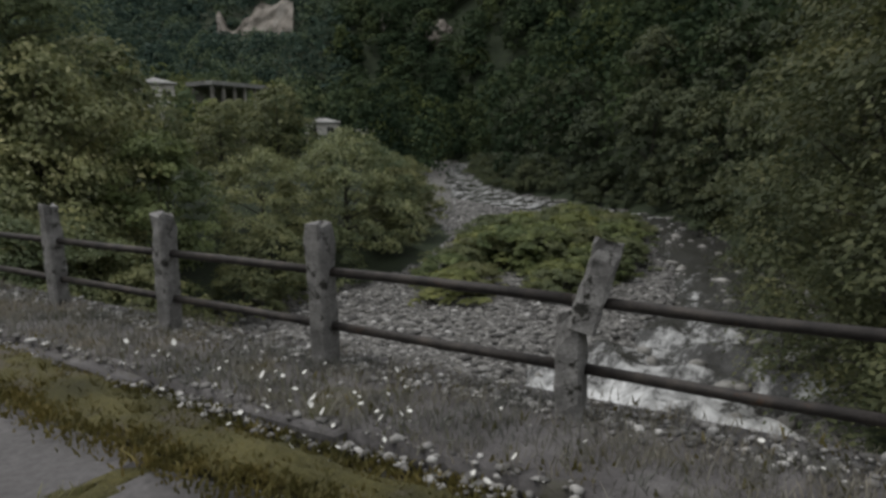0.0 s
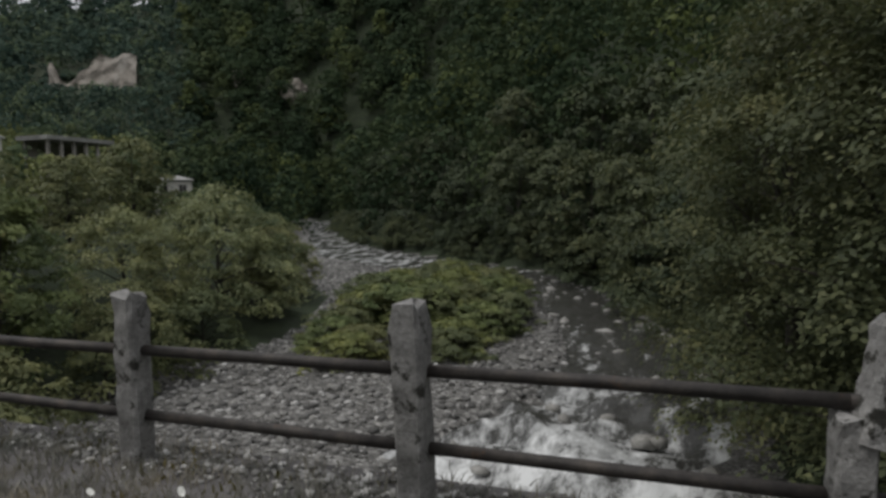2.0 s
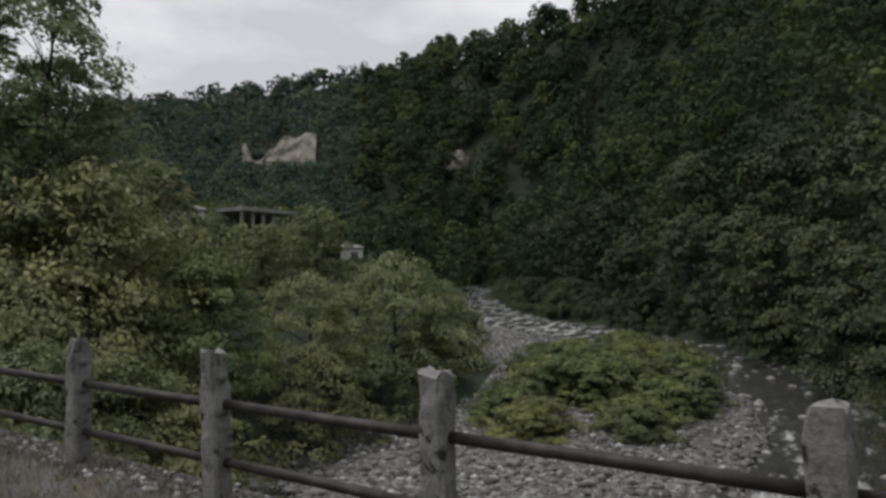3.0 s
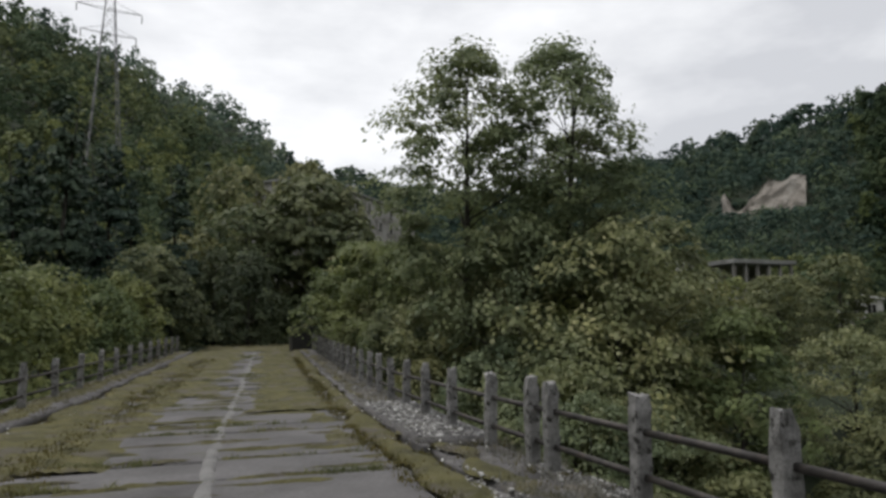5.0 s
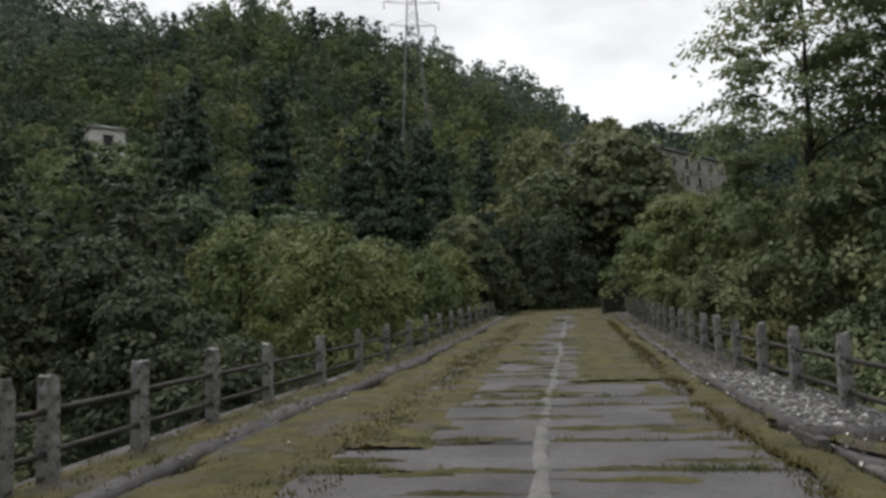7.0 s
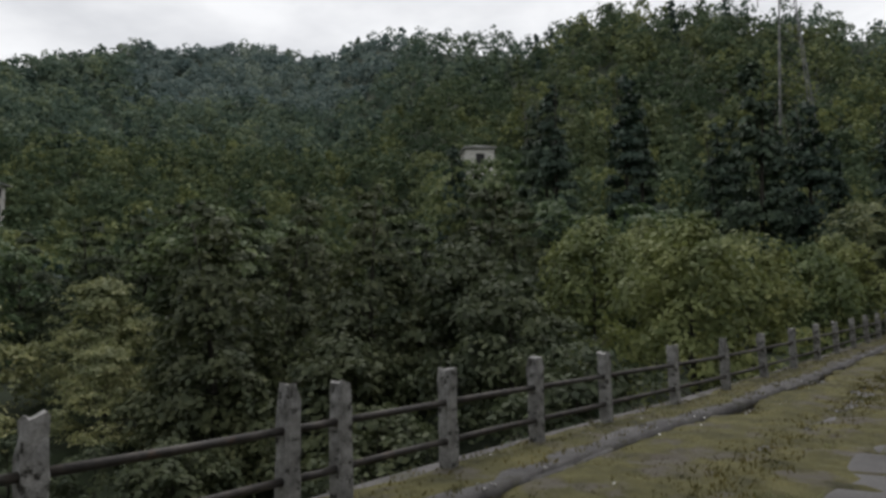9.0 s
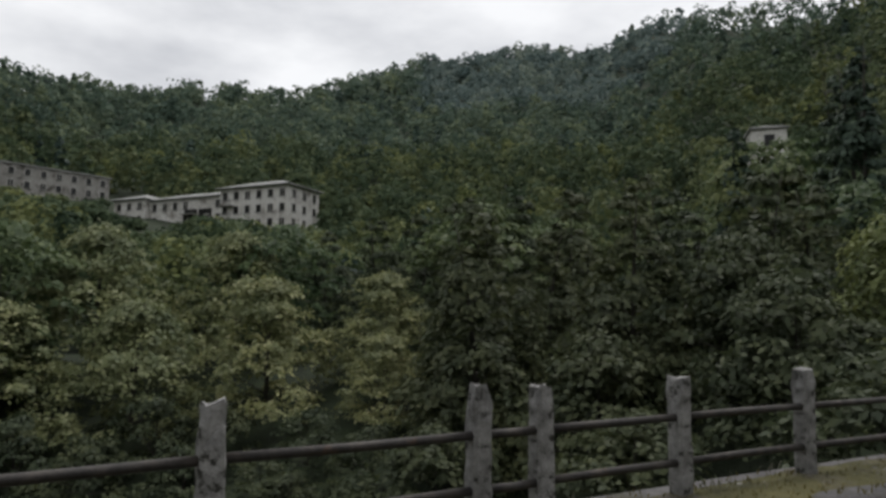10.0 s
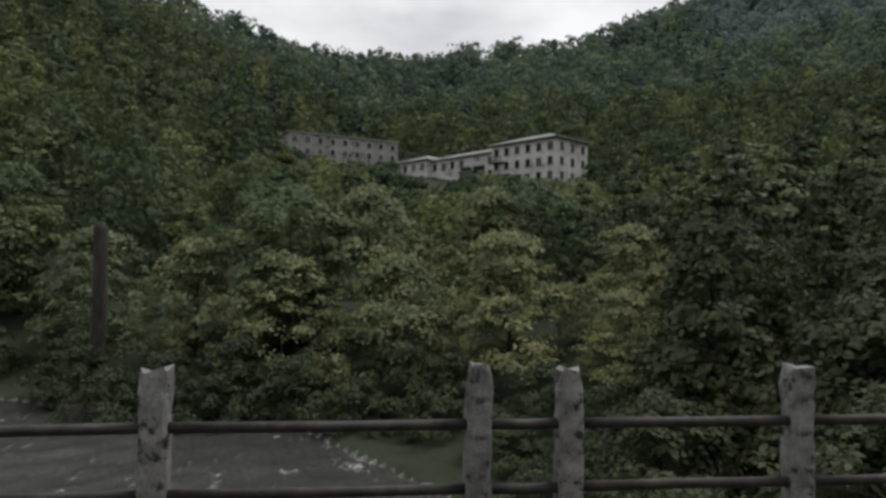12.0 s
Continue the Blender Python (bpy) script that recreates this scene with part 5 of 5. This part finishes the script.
def build_daisies():
    rng = np.random.default_rng(17)
    n = 220
    y = np.where(rng.uniform(0, 1, n) < 0.5, rng.normal(3.6, 1.1, n), np.where(rng.uniform(0, 1, n) < 0.5, rng.normal(19, 2.2, n), rng.uniform(8, 40, n)))
    x = np.where(rng.uniform(0, 1, n) < 0.8, rng.normal(3.1, 0.28, n), rng.normal(-3.9, 0.3, n))
    z = np.where(x > 2.95, 0.13, 0.03) + rng.uniform(0.05, 0.16, n)
    k = 8
    th = np.linspace(0, 2 * math.pi, k, endpoint=False)
    tilt = rng.normal(size=(n, 2)) * 0.5
    r = rng.uniform(0.010, 0.021, n)[:, None]
    ca, sa = np.cos(th)[None] * r, np.sin(th)[None] * r
    vx, vy = x[:, None] + ca, y[:, None] + sa
    vz = z[:, None] + ca * tilt[:, :1] + sa * tilt[:, 1:]
    top = np.stack([vx, vy, vz], -1)
    low = np.stack([vx * 0.5 + x[:, None] * 0.5, vy * 0.5 + y[:, None] * 0.5, vz - 0.012], -1)
    v = np.concatenate([top, low], 1).reshape(-1, 3)
    f = []
    for i in range(n):
        b = i * 2 * k
        for j in range(k):
            f.append((b + j, b + (j + 1) % k, b + k + (j + 1) % k, b + k + j))
        f.append((b, b + 1, b + 2, b + 3)), f.append((b, b + 3, b + 4, b + 7)), f.append((b + 4, b + 5, b + 6, b + 7))
    tagged(bent(raw("daisies", v, np.array(f), M_PETAL)), "small white daisies scattered over the walkway grass", "flowers", kind="stuff")
    stems = np.stack([x, y, np.where(x > 2.95, 0.12, 0.02)], 1)
    tufts("daisy_stems", "thin green daisy stems on the walkway", rng, stems, 2, 0.13, 0.003, 0.004, F_OLIVE, category="flowers")


def stones(name, label, rng, pos, size, mat, kind="stuff", squash=0.6):
    bm = bmesh.new()
    bmesh.ops.create_icosphere(bm, subdivisions=1, radius=1)
    base = np.array([v.co[:] for v in bm.verts])
    faces = np.array([[v.index for v in f.verts] for f in bm.faces])
    bm.free()
    n, k = len(pos), len(base)
    j = base[None] * (1 + rng.uniform(-0.28, 0.28, (n, k, 1)))
    j = j * (size[:, None, None] * np.stack([rng.uniform(0.8, 1.4, n), rng.uniform(0.7, 1.1, n), rng.uniform(0.4, 0.8, n) * squash / 0.6], 1)[:, None, :])
    a = rng.uniform(0, 6.28, n)[:, None]
    x = j[..., 0] * np.cos(a) - j[..., 1] * np.sin(a)
    y = j[..., 0] * np.sin(a) + j[..., 1] * np.cos(a)
    v = np.stack([x, y, j[..., 2]], -1) + pos[:, None, :]
    f = faces[None] + (np.arange(n) * k)[:, None, None]
    return tagged(raw(name, v.reshape(-1, 3), f.reshape(-1, 3), mat), label, "stones", kind=kind)


def stone_material(name="pebble", pale=1.0):
    m, nt, bsdf, out = mat_base(name)
    geo = nt.nodes.new("ShaderNodeNewGeometry")
    col = ramp(nt, geo.outputs["Random Per Island"], [(0.0, (0.045 * pale, 0.044 * pale, 0.041 * pale)), (0.5, (0.12 * pale, 0.117 * pale, 0.112 * pale)), (0.82, (0.24 * pale, 0.236 * pale, 0.226 * pale)), (1.0, (0.52, 0.515, 0.50))])
    n = noise_node(nt, 9, 5)
    col = mixc(nt, 0.7, col, ramp(nt, n, [(0.3, (0.65, 0.65, 0.65)), (0.7, (1.25, 1.25, 1.25))]), "MULTIPLY")
    nt.links.new(col, bsdf.inputs["Base Color"])
    bsdf.inputs["Roughness"].default_value = 0.75
    bump(nt, bsdf, n, 0.5, 0.02)
    return m


def build_stones():
    rng = np.random.default_rng(27)
    m = stone_material()
    n = 34000
    x = 7 + 62 * rng.uniform(0, 1, n) ** 1.25
    y = rng.uniform(2, 46, n)
    d, side, zw = river_at(x, y)
    ok = (d > -0.7) & (d < 14.5 - 7 * smooth(45, 62, x)) & (side > 0)
    x, y = x[ok], y[ok]
    z = ground_z(x, y)
    s = 0.05 + 0.16 * rng.uniform(0, 1, len(x)) ** 3.5
    stones("gravel_stones", "grey and white river cobbles of the gravel bar", rng, np.stack([x, y, z + s * 0.12], 1), s, m)
    n = 420
    x = rng.uniform(8, 60, n)
    y = rng.uniform(-2, 30, n)
    d, side, zw = river_at(x, y)
    ok = (d < 0.6) & (d > -3.5)
    x, y, zw = x[ok], y[ok], zw[ok]
    s = rng.uniform(0.18, 0.5, len(x))
    stones("river_boulders", "wet dark boulders breaking the surface of the rapids", rng, np.stack([x, y, zw - 0.05 - s * 0.15], 1), s, M_STONE)
    # crumbled concrete and grit along the edges of the walkways
    n = 2600
    y = -4 + 46 * rng.uniform(0, 1, n) ** 1.5
    pick = rng.uniform(0, 1, n)
    x = np.where(pick < 0.45, rng.normal(XR - 0.05, 0.14, n), np.where(pick < 0.65, rng.normal(2.9, 0.09, n), np.where(pick < 0.85, rng.normal(XL + 0.1, 0.14, n), rng.normal(-4.2, 0.09, n))))
    z = np.where((x > 2.88) | (x < -4.17), 0.135, 0.03)
    s = 0.009 + 0.024 * rng.uniform(0, 1, n) ** 3
    # a loose ridge of broken pieces along the outer edge and at the kerb near the broken post
    k = 6000
    y2 = rng.uniform(-3, 14, k)
    x2 = np.where(rng.uniform(0, 1, k) < 0.62, XR + 0.08 + 0.11 * rng.normal(size=k), 2.92 + 0.06 * rng.normal(size=k))
    x, y = np.concatenate([x, np.minimum(x2, XR + 0.28)]), np.concatenate([y, y2])
    z = np.concatenate([z, np.where(x2 > 2.97, 0.14, 0.06)])
    s = np.concatenate([s, 0.008 + 0.034 * rng.uniform(0, 1, k) ** 3])
    k = 1500
    x, y = np.concatenate([x, rng.uniform(2.95, 4.1, k)]), np.concatenate([y, rng.uniform(16.3, 22.5, k)])
    z, s = np.concatenate([z, np.full(k, 0.195)]), np.concatenate([s, 0.010 + 0.05 * rng.uniform(0, 1, k) ** 3])
    bent(stones("rubble", "crumbled concrete and grit along the walkway edges", rng, np.stack([x, y, z], 1), s, stone_material("crumbled_concrete", 1.6)))


def build_cobbles():
    """The larger cobbles of the bar, one by one."""
    rng = random.Random(33)
    meshes = []
    for k in range(6):
        bm = bmesh.new()
        bmesh.ops.create_icosphere(bm, subdivisions=1, radius=1)
        for v in bm.verts:
            v.co *= rng.uniform(0.75, 1.2)
            v.co.z *= 0.55
        me = bpy.data.meshes.new("cobble")
        bm.to_mesh(me)
        bm.free()
        me.materials.append(M_STONE)
        meshes.append(me)
    made = 0
    while made < 260:
        x, y = rng.uniform(13, 36), rng.uniform(6, 27)
        d, side, zw = river_at(np.array([x]), np.array([y]))
        if d[0] < -0.4 or d[0] > 13 or side[0] < 0:
            continue
        s = rng.uniform(0.10, 0.22) * (1.6 if rng.random() < 0.06 else 1)
        ob = new("cobble", meshes[made % 6])
        ob.parent = ground
        gz = float(ground_z(np.array([x]), np.array([y]))[0])
        ob.matrix_basis = Matrix.LocRotScale((x, y, gz + s * 0.15), Euler((rng.gauss(0, 0.2), rng.gauss(0, 0.2), rng.uniform(0, 6.28))), (s * rng.uniform(0.9, 1.4), s, s))
        made += 1


def build_moss():
    """Low cushions of moss and turf spreading out of the joints and cracks."""
    rng = np.random.default_rng(47)
    vs, fs, base = [], [], 0
    spots = []
    for y in JOINTS:
        if y < -3 or y > 45:
            continue
        for _ in range(3 if y > 9 else 1):
            spots.append((rng.uniform(-2.9, 2.1), y + rng.normal() * 0.05, rng.uniform(0.2, 0.7), rng.uniform(0.05, 0.15)))
    for _ in range(70):
        spots.append((rng.uniform(-2.9, 2.2), rng.uniform(9, 34), rng.uniform(0.2, 0.8), rng.uniform(0.05, 0.2)))
    for _ in range(16):
        spots.append((rng.choice((-2.2, 1.95)) + rng.normal() * 0.2, rng.uniform(11, 30), rng.uniform(0.3, 0.5), rng.uniform(0.4, 1.1)))
    for x, y, rx, ry in spots:
        k, ph = 22, rng.uniform(0, 6.28, 3)
        th = np.linspace(0, 2 * math.pi, k, endpoint=False)
        out = 1 + 0.22 * np.sin(3 * th + ph[0]) + 0.16 * np.sin(5 * th + ph[1]) + 0.1 * np.sin(9 * th + ph[2])
        rings = []
        for q, z in ((1.0, -0.012), (0.8, 0.008), (0.45, 0.018), (0.05, 0.020)):
            rings.append(np.stack([x + rx * q * out * np.cos(th), y + ry * q * out * np.sin(th), z + 0.008 * rng.normal(size=k) * (q < 1)], 1))
        vs += rings
        for r in range(3):
            for j in range(k):
                a, bb = base + r * k + j, base + r * k + (j + 1) % k
                fs.append((a, bb, bb + k, a + k))
        base += 4 * k
    tagged(bent(raw("moss_cushions", np.vstack(vs), np.array(fs), M_MOSS, smooth=True)), "yellow-green moss cushions spreading from the road joints", "moss", kind="stuff")


def build_box():
    b = tagged(empty("metal_bin", pose(5.0, 57.3, float(lift(57.3)) - 0.12, 0, 0, 4)), "dark painted metal bin at the end of the bridge", "bin")
    part("body", box_bm(-0.75, 0.75, -0.6, 0.6, 0, 1.75, 0.04), M_DARKBOX, b)
    part("lid", box_bm(-0.81, 0.81, -0.66, 0.66, 1.75, 1.85, 0.03), M_DARKBOX, b)


def build_snag():
    s = tagged(empty("dead_trunk", pose(-43.0, -2.6, float(ground_z(np.array([-43.0]), np.array([-2.6]))[0]) - 0.2)), "dark broken dead trunk standing by the water", "tree trunk")
    bm = bmesh.new()
    tube(bm, [(0, 0, -1), (0.05, 0, 2), (0.0, 0.1, 5), (0.08, 0.05, 9.9), (0.1, 0.05, 10.3)], [0.5, 0.45, 0.42, 0.40, 0.2], 9)
    part("trunk", bm, M_BARK, s)


# road slabs, laid in two lanes with open joints
JOINTS = []
yy = Y0
rj = random.Random(12)
while yy < Y1 - 1.5:
    JOINTS.append(yy)
    yy += rj.choice((1.1, 1.5, 2.1, 2.4, 3.0)) if yy > 9 else rj.uniform(3.0, 4.5)
JOINTS.append(Y1)
build_growth()
build_daisies()
build_stones()
build_box()
build_snag()
build_moss()
pavement = tagged(empty("road_slabs", pose(0, 0, 0)), "grey weathered concrete road slabs with mossy joints", "road", kind="structure")
for a, b in zip(JOINTS, JOINTS[1:]):
    for x0, x1 in ((-3.3, -0.16), (-0.14, 2.35)):
        bm = bmesh.new()
        g = rj.uniform(0.02, 0.05) if a < 9 else rj.uniform(0.04, 0.12)
        box(bm, x0 + rj.uniform(0, 0.05), x1 - rj.uniform(0, 0.03), a + g, b - g, -0.1, 0)
        bmesh.ops.bevel(bm, geom=[e for e in bm.edges if e.verts[0].co.z > -0.05 and e.verts[1].co.z > -0.05], offset=0.025, segments=1, affect="EDGES")
        up, tip, nod = rj.uniform(-0.012, 0.012), rj.gauss(0, 0.004), rj.gauss(0, 0.012 if a > 9 else 0.002)
        for v in bm.verts:
            v.co.z += up + tip * (v.co.x + 0.15) + nod * (v.co.y - (a + b) / 2)
        bent(part("slab", bm, M_ROAD, pavement))
build_cobbles()
